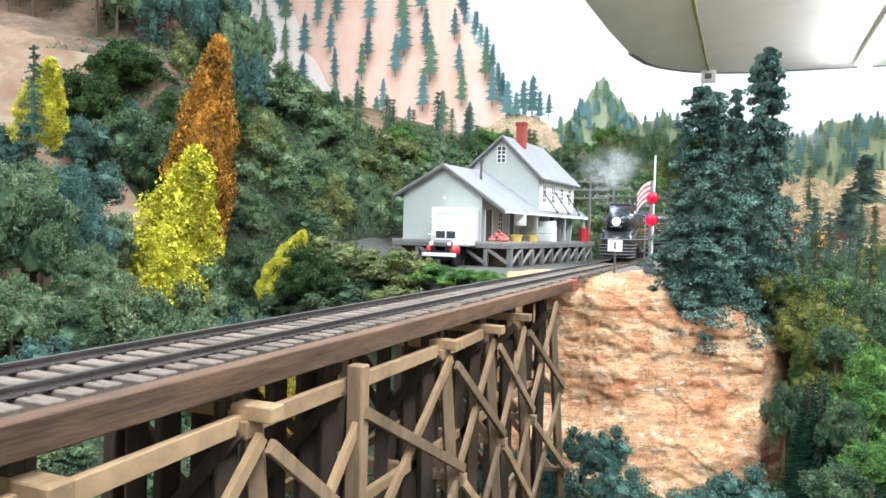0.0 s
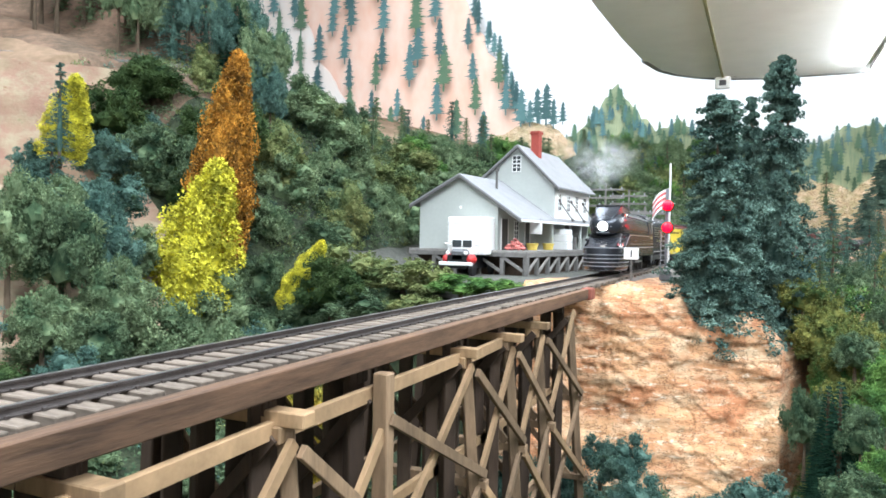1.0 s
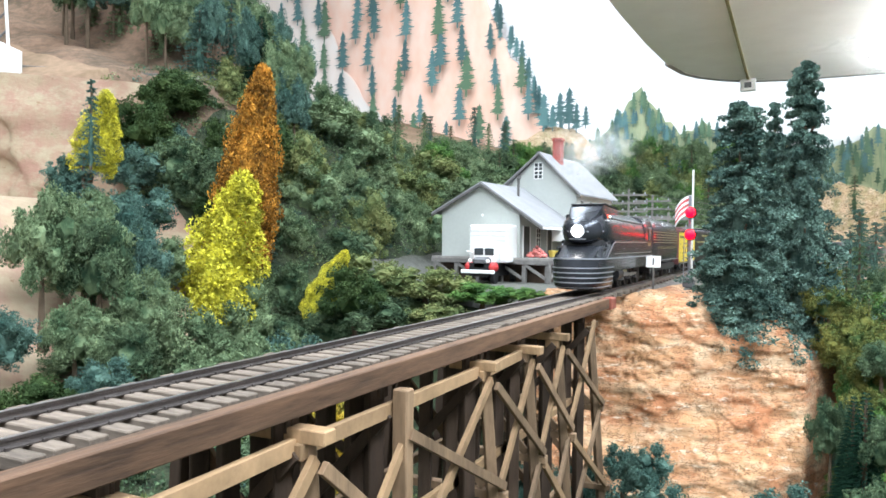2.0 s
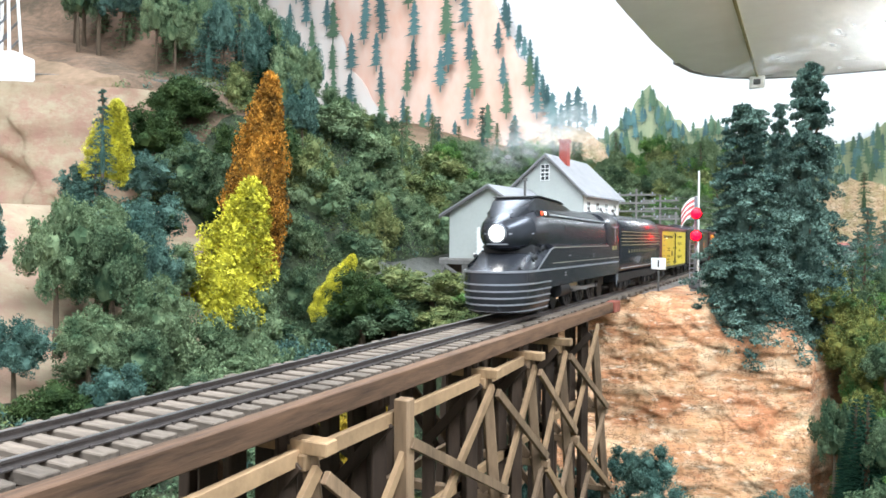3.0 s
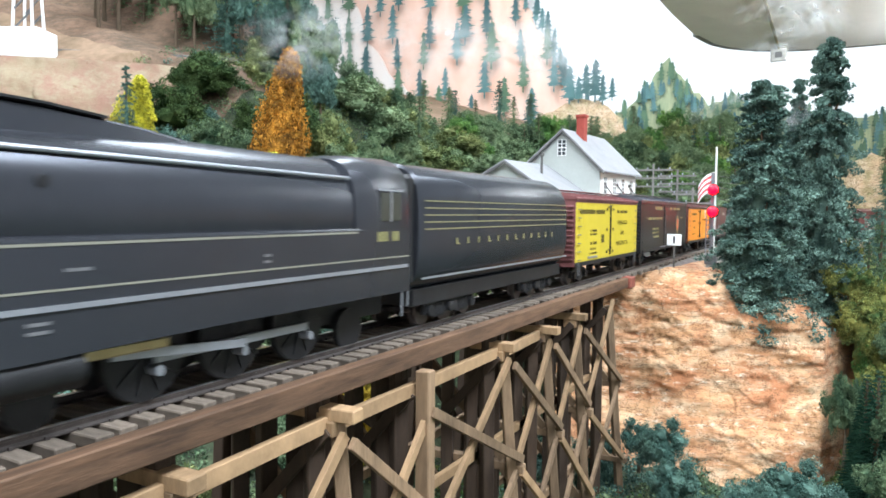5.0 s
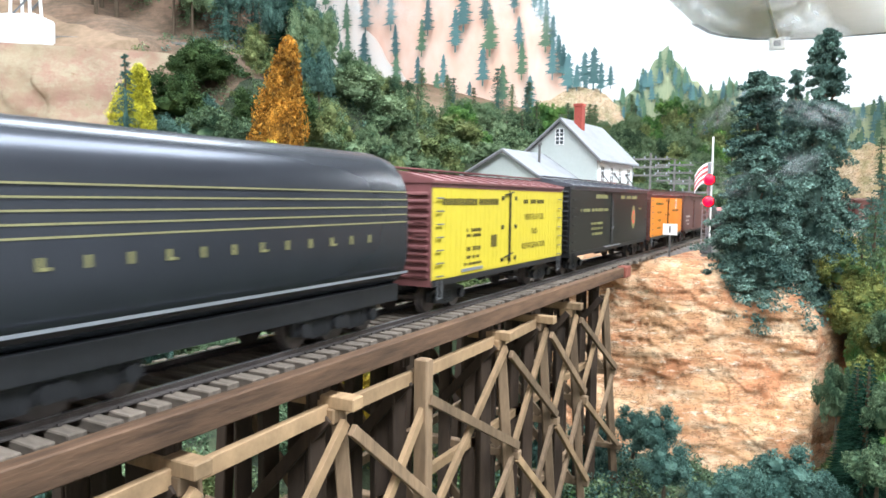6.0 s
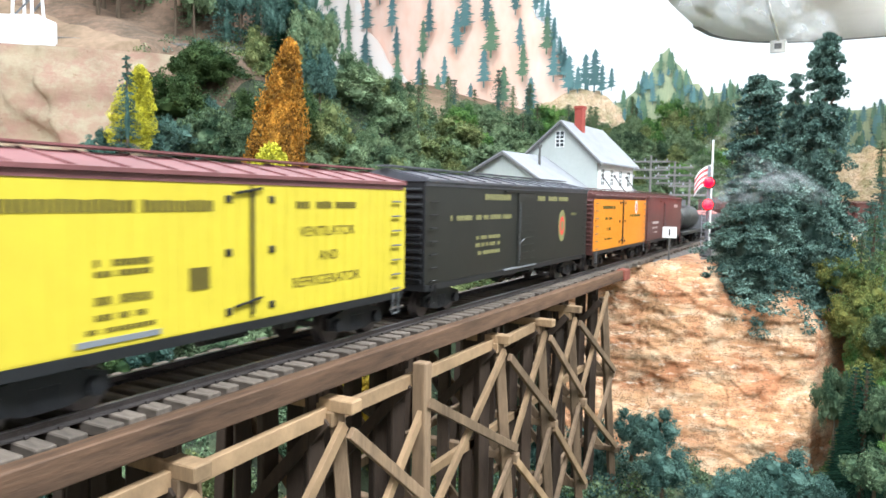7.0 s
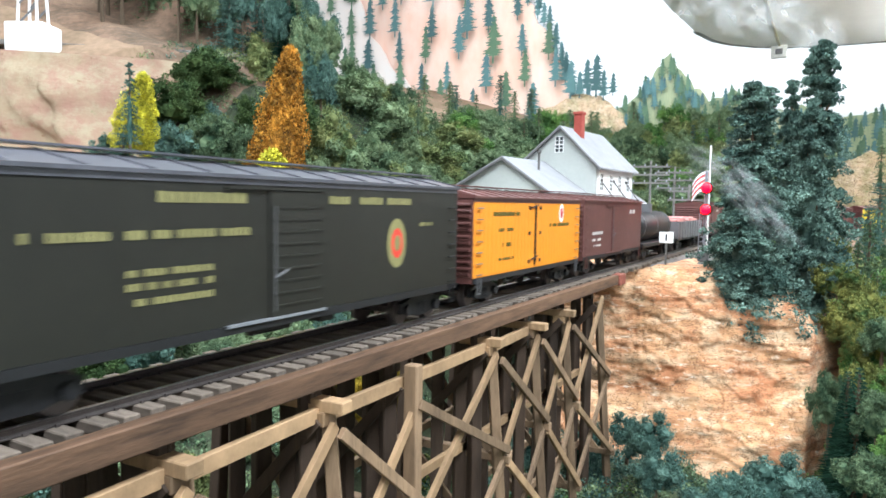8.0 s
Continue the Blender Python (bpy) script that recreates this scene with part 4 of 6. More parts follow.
def jag(pts, amp, step, seed):
    """Roughens an outline."""
    r = random.Random(seed)
    out = []
    for (x0, z0), (x1, z1) in zip(pts, pts[1:]):
        n = max(1, int(math.hypot(x1 - x0, z1 - z0) / step))
        for k in range(n):
            u = k / n
            out.append((x0 + (x1 - x0) * u + r.uniform(-amp, amp), z0 + (z1 - z0) * u + r.uniform(-amp, amp)))
    return out + [pts[-1]]


sheet("painted_mountain", [(-172, 0), (-172, 88)] + jag([(-75, 88), (-67, 69.4), (-61.8, 59.2), (-56, 50.7), (-51.8, 41), (-47, 29), (-40, 18)], 0.9, 2.5, 1) + [(-40, 0)], M["orange_hill"], 189, "orange-red painted mountain slope")
sheet("painted_slope", [(-170, 20), (-170, 90)] + jag([(-128, 90), (-124, 72), (-119, 60), (-108, 46), (-100, 38), (-92, 20)], 0.8, 3, 2), M["pale_hill"], 187, "pale grey and pink painted slope")
sheet("painted_hill", [(-50, 0)] + jag([(-50, 24), (-40, 29), (-33.8, 33), (-28.5, 38), (-24.2, 45), (-20, 38), (-14, 32), (-7, 34), (1, 28), (8, 30), (14, 26), (24, 27), (30, 31), (41, 31), (60, 36), (80, 34)], 0.7, 1.5, 3) + [(80, 0)], M["green_hill"], 188.4, "yellow-green painted wooded hills")
sheet("painted_bank", [(12, -2)] + jag([(12, 12), (22, 18), (30, 15), (36, 19), (48, 17), (70, 20)], 0.5, 2, 4) + [(70, -2)], M["sand_hill"], 178, "tan painted sand bank")
sheet("painted_bank", [(-62, 6)] + jag([(-62, 24), (-55, 31), (-47, 34), (-40, 34), (-35, 30), (-30, 20)], 0.6, 2, 5) + [(-30, 6)], M["sand_hill"], 180, "tan painted rock")


def paint_tree_mesh(seed, material):
    """A flat painted conifer, one unit high."""
    r = random.Random(seed)
    left, right = [], []
    n = 15
    for k in range(n):
        z = 0.16 + 0.84 * k / n
        w = 0.19 * (1 - k / n) ** 0.6 * (1 + 0.4 * math.sin(k * 2.1 + seed)) + 0.03
        left += [(-w * r.uniform(0.7, 1.15), z), (-w * r.uniform(0.25, 0.6), z + 0.035)]
        right += [(w * r.uniform(0.7, 1.15), z), (w * r.uniform(0.25, 0.6), z + 0.035)]
    pts = [(-0.02, 0), (-0.02, 0.16)] + left + [(0, 1.03)] + right[::-1] + [(0.02, 0.16), (0.02, 0)]
    return mesh_of("painted_tree", prism(B(), pts, "y", 0, 0.02), material)


flat_trees = [paint_tree_mesh(k, M["paint_tree"] if k < 5 else M["paint_light"]) for k in range(8)]
rt = random.Random(5)


def flat_tree(x, y, z, h, k=None):
    m = at(x, y, z) @ Matrix.Diagonal((h * rt.uniform(0.8, 1.15), 1, h, 1))
    piece("painted_tree", flat_trees[rt.randrange(8) if k is None else k], sky, m)


for row in range(7):
    for col in range(12):
        x = -162 + col * 10.4 + rt.uniform(-3.5, 3.5) + row * 1.3
        z = 30 + row * 8.6 + rt.uniform(-2.5, 2.5) - 0.02 * (x + 90)
        lim = -46 - (z - 29) * 0.52
        if x < lim - 1.5:
            flat_tree(x, 186 - 0.03 * row, z, rt.uniform(9, 14))
for k in range(20):
    z = 26 + 2.1 * k
    flat_tree(-45.5 - 0.52 * (z - 29) + rt.uniform(-2, 1), 188.2, z, rt.uniform(5.5, 8.5), rt.randrange(5))
for k in range(420):
    x = rt.uniform(-48, 74)
    top = float(np.interp(x, [-50, -40, -28, -24, -20, -14, -7, 1, 8, 14, 24, 30, 41, 60, 80], [23, 28, 37, 44, 37, 31, 33, 27, 29, 25, 26, 30, 30, 35, 33]))
    flat_tree(x, 187.8 - 0.02 * (k % 9), top - abs(rt.gauss(0, 8)) - 1.5, rt.uniform(3.0, 5.5), rt.choice((1, 3, 0, 5, 6, 7)))
for x, z, h in ((-47.5, 33, 10), (-45, 33, 7), (-43, 34, 9), (-40.5, 33, 11), (-38.5, 32, 8), (-36, 33, 6)):
    flat_tree(x, 179, z, h, 0)


# ---- grey soffit of the deck above, with a hanging cable and junction box ----
def soffit():
    pts = [(-12.4, 100), (-12.2, 111), (-11.6, 129), (-10.4, 146), (-8.5, 155), (-5.9, 160), (-1, 165), (4, 168), (12, 170), (40, 171), (160, 171), (160, 100)]
    up = [(x, y) for x, y in pts]
    s = part("soffit", prism(B(), up, "z", 39.5, 46), M["soffit"], None)
    tagged(s, "pale grey rounded soffit of an upper deck", "soffit", kind="structure")
    ed = B()
    for (x0, y0), (x1, y1) in zip(pts[3:10], pts[4:11]):
        bar(ed, (x0, y0, 40.2), (x1, y1, 40.2), 1.2, 1.6)
    part("dark_lip", ed, M["soffit_edge"], s, "dark lip along the rounded edge")
    part("seam", bar(B(), (3.5, 101, 39.4), (3.6, 166, 39.4), 0.5, 0.25), M["gold"], s, "yellowed tape seam")


soffit()
jb = empty("junction_box", 3.6, 165.6, 36.9, label="small white junction box under the soffit edge", category="junction box")
part("body", box(B(), -1.6, 1.6, -0.6, 0.6, 0, 2.6, 0.15), M["white"], jb)
part("face_plate", box(B(), -0.7, 0.7, -0.72, -0.6, 0.7, 1.9, 0.04), M["grey"], jb, "grey socket plate")
part("strap", box(B(), -3.2, 3.2, -0.3, 0.5, 2.6, 2.95), M["gold"], jb, "yellow strap")

M["tube_glow"] = glow("lit_fluorescent_tube", (0.9, 0.97, 1.0), 60)
for tx in (33.0, 60.0):
    ft = empty("fluorescent_fitting", tx, 135, 38.2, label="lit white fluorescent fitting under the soffit", category="ceiling light", group="fittings under the soffit")
    part("tube", rod(B(), (0, -28, -0.6), (0, 28, -0.6), 0.9, 12), M["tube_glow"], ft, "lit tube")
    part("backing", box(B(), -1.6, 1.6, -29, 29, 0.3, 1.3, 0.1), M["white"], ft)


# ---- depot ----
M["siding"] = mat("pale_grey_siding", (0.42, 0.44, 0.415), 0.7, 0.06, 300, 0.1)
M["roof"] = mat("grey_roofing", (0.235, 0.235, 0.245), 0.85, 0.12, 400, 0.25)
M["trim"] = mat("dark_trim", (0.10, 0.095, 0.09), 0.7, 0.2, 300, 0.1)
M["pane"] = mat("dark_window_glass", (0.05, 0.055, 0.06), 0.12, 0.2, 80, 0)
M["brick"] = mat("red_chimney_brick", (0.30, 0.055, 0.04), 0.85, 0.3, 600, 0.4)
M["deck"] = mat("weathered_deck", (0.27, 0.25, 0.235), 0.9, 0.3, 300, 0.4, stretch=(1, 0.2, 1))
M["post_grey"] = mat("weathered_grey_post", (0.17, 0.16, 0.15), 0.85, 0.3, 300, 0.4)
M["sign_white"] = mat("sign_white", (0.82, 0.82, 0.8), 0.5, 0.04, 200, 0)


def window(parent, x, y, z, w, h, nx, nz, face):
    """A sash window on a wall that faces -y ('front') or +x ('side')."""
    def b(bm, u0, u1, d0, d1, z0, z1):
        return box(bm, u0, u1, y - d1, y - d0, z0, z1) if face == "front" else box(bm, x + d0, x + d1, u0, u1, z0, z1)
    c = x if face == "front" else y
    win = part("window", b(B(), c - w / 2, c + w / 2, -0.02, 0.025, z, z + h), M["pane"], parent, "dark paned window")
    fr = B()
    for u in (c - w / 2 - 0.08, c + w / 2):
        b(fr, u, u + 0.08, 0, 0.07, z - 0.08, z + h + 0.08)
    for zz in (z - 0.08, z + h):
        b(fr, c - w / 2, c + w / 2, 0, 0.07, zz, zz + 0.08)
    part("frame", fr, M["white"], win)
    mu = B()
    for k in range(1, nx):
        u = c - w / 2 + w * k / nx
        b(mu, u - 0.05, u + 0.05, 0.02, 0.06, z, z + h)
    for k in range(1, nz):
        zz = z + h * k / nz
        b(mu, c - w / 2, c + w / 2, 0.02, 0.06, zz - (0.07 if k == nz // 2 else 0.04), zz + (0.07 if k == nz // 2 else 0.04))
    part("sash", mu, M["white"], win)


def depot():
    d = empty("depot", -12.05, 66, 0, -5, label="pale grey two-part wooden depot with grey roofs", category="building")
    S, F = M["siding"], 1.75
    # freight house
    part("wall", prism(B(), [(-9.25, F), (-9.25, 6.75), (-4.3, 9.35), (0, 6.3), (0, F)], "y", 0, 0.25), S, d, "plain gable wall")
    part("wall", box(B(), -9.25, -9.0, 0.25, 26, F, 6.75), S, d)
    part("wall", box(B(), -0.25, 0, 0.25, 26, F, 6.1), S, d)
    part("wall", prism(B(), [(-9.25, F), (-9.25, 6.75), (-4.3, 9.35), (0, 6.3), (0, F)], "y", 26, 26.25), S, d)
    for a, b, c in (((-10.3, 6.25), (-4.3, 9.4), "roof"), ((-4.3, 9.4), (2.75, 4.75), "roof")):
        (x0, z0), (x1, z1) = a, b
        part("roof", prism(B(), [(x0, z0), (x1, z1), (x1, z1 + 0.2), (x0, z0 + 0.2)], "y", -0.55, 27), M["roof"], d, "grey roof slope")
        part("barge_board", prism(B(), [(x0, z0 - 0.25), (x1, z1 - 0.25), (x1, z1 + 0.02), (x0, z0 + 0.02)], "y", -0.6, -0.48), M["trim"], d, "dark barge board")
    part("eave_board", box(B(), 2.66, 2.8, -0.5, 27, 4.62, 4.9), M["white"], d)
    # two-storey part
    y0, y1 = 10.0, 22.5
    gab = [(-6.8, F), (-6.8, 9.7), (-2.25, 13.45), (2.2, 9.1), (2.2, 4.7), (2.0, F)]
    part("wall", prism(B(), gab, "y", y0, y0 + 0.25), S, d, "tall gable wall")
    part("wall", prism(B(), gab, "y", y1 - 0.25, y1), S, d)
    part("wall", box(B(), 1.95, 2.2, y0 + 0.25, y1 - 0.25, 4.9, 9.2), M["white"], d, "white upper wall")
    part("wall", box(B(), -6.8, -6.55, y0 + 0.25, y1 - 0.25, F, 9.7), S, d)
    for (x0, z0), (x1, z1) in (((-7.4, 9.3), (-2.25, 13.55)), ((-2.25, 13.55), (2.85, 8.6))):
        part("roof", prism(B(), [(x0, z0), (x1, z1), (x1, z1 + 0.2), (x0, z0 + 0.2)], "y", y0 - 0.5, y1 + 0.5), M["roof"], d, "steep grey roof slope")
        part("barge_board", prism(B(), [(x0, z0 - 0.25), (x1, z1 - 0.25), (x1, z1 + 0.02), (x0, z0 + 0.02)], "y", y0 - 0.56, y0 - 0.44), M["trim"], d, "dark barge board")
    window(d, -2.45, y0, 10.7, 0.95, 1.75, 2, 4, "front")
    for k in range(4):
        window(d, 2.2, y0 + 1.7 + k * 3.0, 6.3, 0.9, 1.8, 2, 4, "side")
    for k in range(3):
        br = rod(B(), (2.25, y0 + 1.4 + k * 4.2, 7.4), (2.9, y0 + 4.4 + k * 4.2, 5.2), 0.07, 6)
        ball(br, (2.9, y0 + 4.4 + k * 4.2, 5.2), 0.2, 1)
        ball(br, (2.25, y0 + 1.4 + k * 4.2, 7.4), 0.2, 1)
        part("lamp_bracket", br, M["trim"], d, "dark gooseneck lamp bracket")
    ch = part("chimney", box(B(), -2.0, -1.0, 13.0, 14.0, 11.5, 15.6, 0.05), M["brick"], d, "red brick chimney")
    part("chimney_cap", box(B(), -2.1, -0.9, 12.9, 14.1, 15.35, 15.7, 0.04), M["brick"], ch)
    sp = rod(B(), (-2.4, 4.6, 7.2), (-2.4, 4.6, 10.3), 0.14, 10)
    rod(sp, (-2.4, 4.6, 10.2), (-2.4, 4.6, 10.55), 0.25, 10)
    part("stove_pipe", sp, M["trim"], d, "dark stove pipe")
    # trackside doors and windows under the porch
    for y, w, h in ((1.6, 1.5, 3.2), (7.6, 1.2, 3.2), (20.5, 1.8, 3.0)):
        # flat slab on the wall; the doorway's inner shade is its dark colour
        dr = part("door", box(B(), -0.02, 0.05, y - w / 2, y + w / 2, F, F + h), M["trim"], d, "dark slab painted as the shade in a doorway")
        part("frame", box(box(B(), 0, 0.09, y - w / 2 - 0.15, y - w / 2, F, F + h), 0, 0.09, y + w / 2, y + w / 2 + 0.15, F, F + h), M["white"], dr)
    for y in (4.6, 10.6, 12.6, 15.0):
        window(d, 0.0, y, F + 1.1, 1.0, 1.9, 2, 4, "side")
    for y in (8.9, 18.5, 26.4):
        part("porch_post", box(B(), 2.3, 2.55, y, y + 0.25, F, 4.75), S, d)
    part("gable_vent", rod(B(), (-4.3, -0.03, 6.1), (-4.3, 0.0, 6.1), 0.16, 8), M["white"], d)
    return d


depot()
plat = empty("platform", -12.05, 66, 0, -5, label="weathered timber loading platform on braced posts", category="platform")
for k in range(38):
    part("plank", box(B(), -10.0, 3.6, -0.9 + k * 0.76, -0.9 + k * 0.76 + 0.72, 1.5 + 0.02 * (k % 3), 1.74, 0.02), M["deck"], plat)
part("edge_beam", box(B(), -10.0, 3.6, -0.95, -0.7, 1.1, 1.5), M["post_grey"], plat)
part("edge_beam", box(B(), 3.35, 3.6, -0.7, 27.9, 1.1, 1.5), M["post_grey"], plat)
for k in range(6):
    x = -9.8 + k * 2.62
    part("post", box(B(), x, x + 0.42, -0.85, -0.45, -0.8, 1.12, 0.03), M["post_grey"], plat)
    if k < 5:
        part("brace", bar(B(), (x + 0.4, -0.8, 1.0), (x + 2.6, -0.8, -0.3), 0.14, 0.32), M["post_grey"], plat)
for k in range(10):
    y = -0.7 + k * 3.05
    part("post", box(B(), 3.1, 3.5, y, y + 0.4, -0.8, 1.12, 0.03), M["post_grey"], plat)
    if k < 9:
        part("brace", bar(B(), (3.45, y + 0.4, -0.4), (3.45, y + 3.0, 1.05), 0.14, 0.32), M["deck"], plat)
# solid block whose dark colour stands for the shade under the platform
part("backing", box(B(), -9.6, 2.6, 0.3, 27, -0.9, 1.0), M["dark"], plat, "dark block filling in the shade under the deck")


def goods(name, x, y, z, bm, material, label, category):
    ob = part(name, bm, material)
    ob.matrix_basis = at(x, y, z, 0, 0, -5)
    return tagged(ob, label, category)


pile = B()
rp = random.Random(3)
for k in range(60):
    a, r = rp.uniform(0, 6.28), rp.random() ** 0.5
    ball(pile, (r * math.cos(a), 0.7 * r * math.sin(a), 0.15 + 1.3 * (1 - r) * rp.random()), 0.24, 1, (1, 1.3, 0.75))
M["sack"] = mat("red_white_sacks", (0.50, 0.16, 0.14), 0.85, 0.3, 300, 0.2, island=0.45)
goods("sack_pile", -10.5, 67.0, 1.76, pile, M["sack"], "pile of red and white sacks on the platform", "sacks")
M["yellow_goods"] = mat("yellow_goods", (0.70, 0.52, 0.12), 0.7, 0.2, 200, 0.1)
for x, y in ((-9.7, 70.2), (-9.2, 74.5)):
    goods("basket", x, y, 1.76, rod(rod(B(), (0, 0, 0), (0, 0, 0.7), 0.5, 14, 0.65), (0, 0, 0.6), (0, 0, 0.72), 0.68, 14), M["yellow_goods"], "small yellow basket on the platform", "basket")
for k, (w, z, h) in enumerate(((0.9, 0, 0.85), (0.9, 0.87, 0.85), (0.85, 1.74, 0.6))):
    goods("crate", -8.6, 78.5, 1.76 + z, box(B(), -w, w, -w * 0.9, w * 0.9, 0, h, 0.06), M["white"], "white crate in a stack on the platform", "crate")
goods("barrel", -8.6, 82.5, 1.76, rod(B(), (0, 0, 0), (0, 0, 1.5), 0.6, 14), M["trim"], "dark barrel on the platform", "barrel")
goods("red_drum", -6.8, 90.0, 1.76, rod(rod(B(), (0, 0, 0), (0, 0, 1.7), 0.7, 14), (0, 0, 0.8), (0, 0, 0.9), 0.74, 14), M["red"], "red drum on the platform", "drum")
hs = empty("hanging_sign", -9.3, 70.2, 4.2, -5, label="blank white sign hung from the porch eave", category="sign")
part("board", box(B(), -0.65, 0.65, -0.05, 0.05, -0.75, 0.55, 0.02), M["sign_white"], hs)
part("hanger", box(box(B(), -0.5, -0.45, -0.02, 0.02, 0.5, 0.9), 0.45, 0.5, -0.02, 0.02, 0.5, 0.9), M["trim"], hs)


def delivery_truck():
    t = empty("delivery_truck", -14.3, 61.8, -0.75, 0, label="white box delivery truck with a red and white front", category="truck")
    bx = part("van_box", box(B(), -2.05, 1.95, 1.4, 6.4, 2.0, 5.75, 0.1), M["white"], t, "white ribbed van box")
    for k in range(7):
        part("rib", box(B(), -2.08, 1.98, 1.34, 1.4, 2.3 + 0.48 * k, 2.4 + 0.48 * k), M["white"], bx)
    part("cab", box(B(), -1.2, 1.25, 0.3, 1.6, 1.9, 3.7, 0.2), M["white"], t, "white cab")
    for x in (-1.0, 0.1):
        part("windscreen", box(B(), x, x + 0.95, 0.24, 0.32, 2.75, 3.45, 0.05), M["pane"], t, "windscreen pane")
    part("hood", box(B(), -0.75, 0.8, -0.9, 0.5, 1.3, 2.6, 0.25), M["grey"], t, "grey hood and grille")
    for sx in (-1, 1):
        f = B()
        ball(f, (sx * 1.25, -0.2, 1.6), 0.62, 2, (0.75, 1.3, 0.85))
        fe = part("fender", f, M["red"], t, "rounded red fender", smooth="all")
        part("headlamp", ball(B(), (sx * 0.95, -0.95, 2.2), 0.2, 2), M["white"], fe)
        part("wheel", rod(B(), (sx * 1.15, -0.1, 0.62), (sx * 1.5, -0.1, 0.62), 0.62, 18), M["black"], t)
        part("wheel", rod(B(), (sx * 1.3, 4.6, 0.62), (sx * 1.75, 4.6, 0.62), 0.62, 18), M["black"], t)
        part("mirror", rod(B(), (sx * 1.25, 0.5, 3.0), (sx * 1.9, 0.4, 3.1), 0.09, 6), M["white"], t)
    part("bumper", box(B(), -1.75, 1.75, -1.3, -1.05, 1.0, 1.35, 0.06), M["white"], t, "white bumper")
    part("chassis", box(B(), -1.0, 1.0, -0.9, 6.2, 0.7, 2.0), M["black"], t)
    return t


delivery_truck()

# ---- signal with flag, track sign, telegraph poles ----
M["signal_red"] = glow("signal_lens", (1.0, 0.0, 0.006), 14)
sig = empty("signal_mast", 4.1, 68.0, -0.7, label="silver signal mast with two lit red lamps", category="signal")
part("mast", rod(B(), (0, 0, 0), (0, 0, 8.6), 0.14, 10), M["stripe"], sig, "silver mast")
part("base", box(B(), -0.5, 0.5, -0.5, 0.5, 0, 0.9, 0.06), M["grey"], sig)
for z in (4.95, 7.0):
    hd = part("signal_head", rod(B(), (0.15, -0.15, z), (0.15, -0.45, z), 0.55, 20), M["black"], sig, "round black signal head")
    part("hood", rod(B(), (0.15, -0.45, z + 0.12), (0.15, -0.95, z + 0.12), 0.36, 14), M["black"], hd)
    part("lens", ball(B(), (0.15, -0.95, z), 0.46, 2), M["signal_red"], hd, "lit red lens")
for k in range(9):
    part("rung", box(B(), -0.45, 0.1, -0.3, -0.22, 0.5 + 0.45 * k, 0.58 + 0.45 * k), M["stripe"], sig)
for x in (-0.45, 0.1):
    part("ladder_rail", box(B(), x - 0.04, x + 0.04, -0.3, -0.22, 0.2, 4.6), M["stripe"], sig)
flag = empty("flag", 4.1, 70.0, 6.6, label="small red and white striped flag hanging from a pole", category="flag")
M["flag_red"] = mat("flag_red", (0.6, 0.12, 0.12), 0.8, 0.15, 200, 0.1)
M["flag_white"] = mat("flag_white", (0.8, 0.78, 0.77), 0.8, 0.05, 200, 0.1)
for k in range(7):
    b = B()
    top = [(-0.12 - 1.5 * u, 0.25 * math.sin(u * 7), 1.5 - 0.26 * k - 1.3 * u * u) for u in [i / 8 for i in range(9)]]
    loft(b, [[(x, y, z) for x, y, z in top], [(x, y, z - 0.26) for x, y, z in top], [(x, y + 0.03, z - 0.26) for x, y, z in top], [(x, y + 0.03, z) for x, y, z in top], top], closed=False)
    part("stripe", b, M["flag_red"] if k % 2 else M["flag_white"], flag)
part("pole", rod(B(), (0, 0, -7.3), (0, 0, 3.9), 0.09, 8), M["white"], flag, "thin white pole")
sg = empty("track_sign", 2.75, 57.0, -0.6, label="small blank white sign on a dark post", category="sign")
part("post", box(B(), -0.07, 0.07, -0.07, 0.07, 0, 2.6), M["trim"], sg)
part("plate", box(B(), -0.58, 0.58, -0.12, -0.07, 2.05, 2.98, 0.02), M["sign_white"], sg)
part("mark", box(B(), -0.06, 0.06, -0.13, -0.12, 2.25, 2.8), M["black"], sg, "single dark upright mark")


def telegraph_pole(x, y, h, arms, rz):
    p = empty("telegraph_pole", x, y, -0.8, rz, label="dark telegraph pole with crossarms and white insulators", category="pole", group="poles by the line")
    part("pole", rod(B(), (0, 0, 0), (0, 0, h + 0.8), 0.2, 8, 0.14), M["post_grey"], p)
    for k in range(arms):
        z = h - 0.2 - 1.15 * k
        a = part("crossarm", box(B(), -2.6, 2.6, -0.14, 0.14, z, z + 0.26), M["post_grey"], p)
        for j in range(4):
            xx = -2.3 + j * 1.5
            part("insulator", rod(B(), (xx, 0, z + 0.26), (xx, 0, z + 0.55), 0.11, 8, 0.07), M["stripe"], a)


telegraph_pole(-8.0, 99, 11.0, 3, 8)
telegraph_pole(-5.6, 104, 10.4, 3, 12)
telegraph_pole(-1.5, 92, 7.4, 2, 20)
for k in range(5):
    z = 7.0 + 0.8 * k
    w = part("wire", rod(B(), (-8 + k * 0.6, 99, z), (1.5 + k * 0.3, 112, z - 1.0), 0.035, 5), M["trim"])
    tagged(w, "thin dark telegraph wire between poles", "wire")

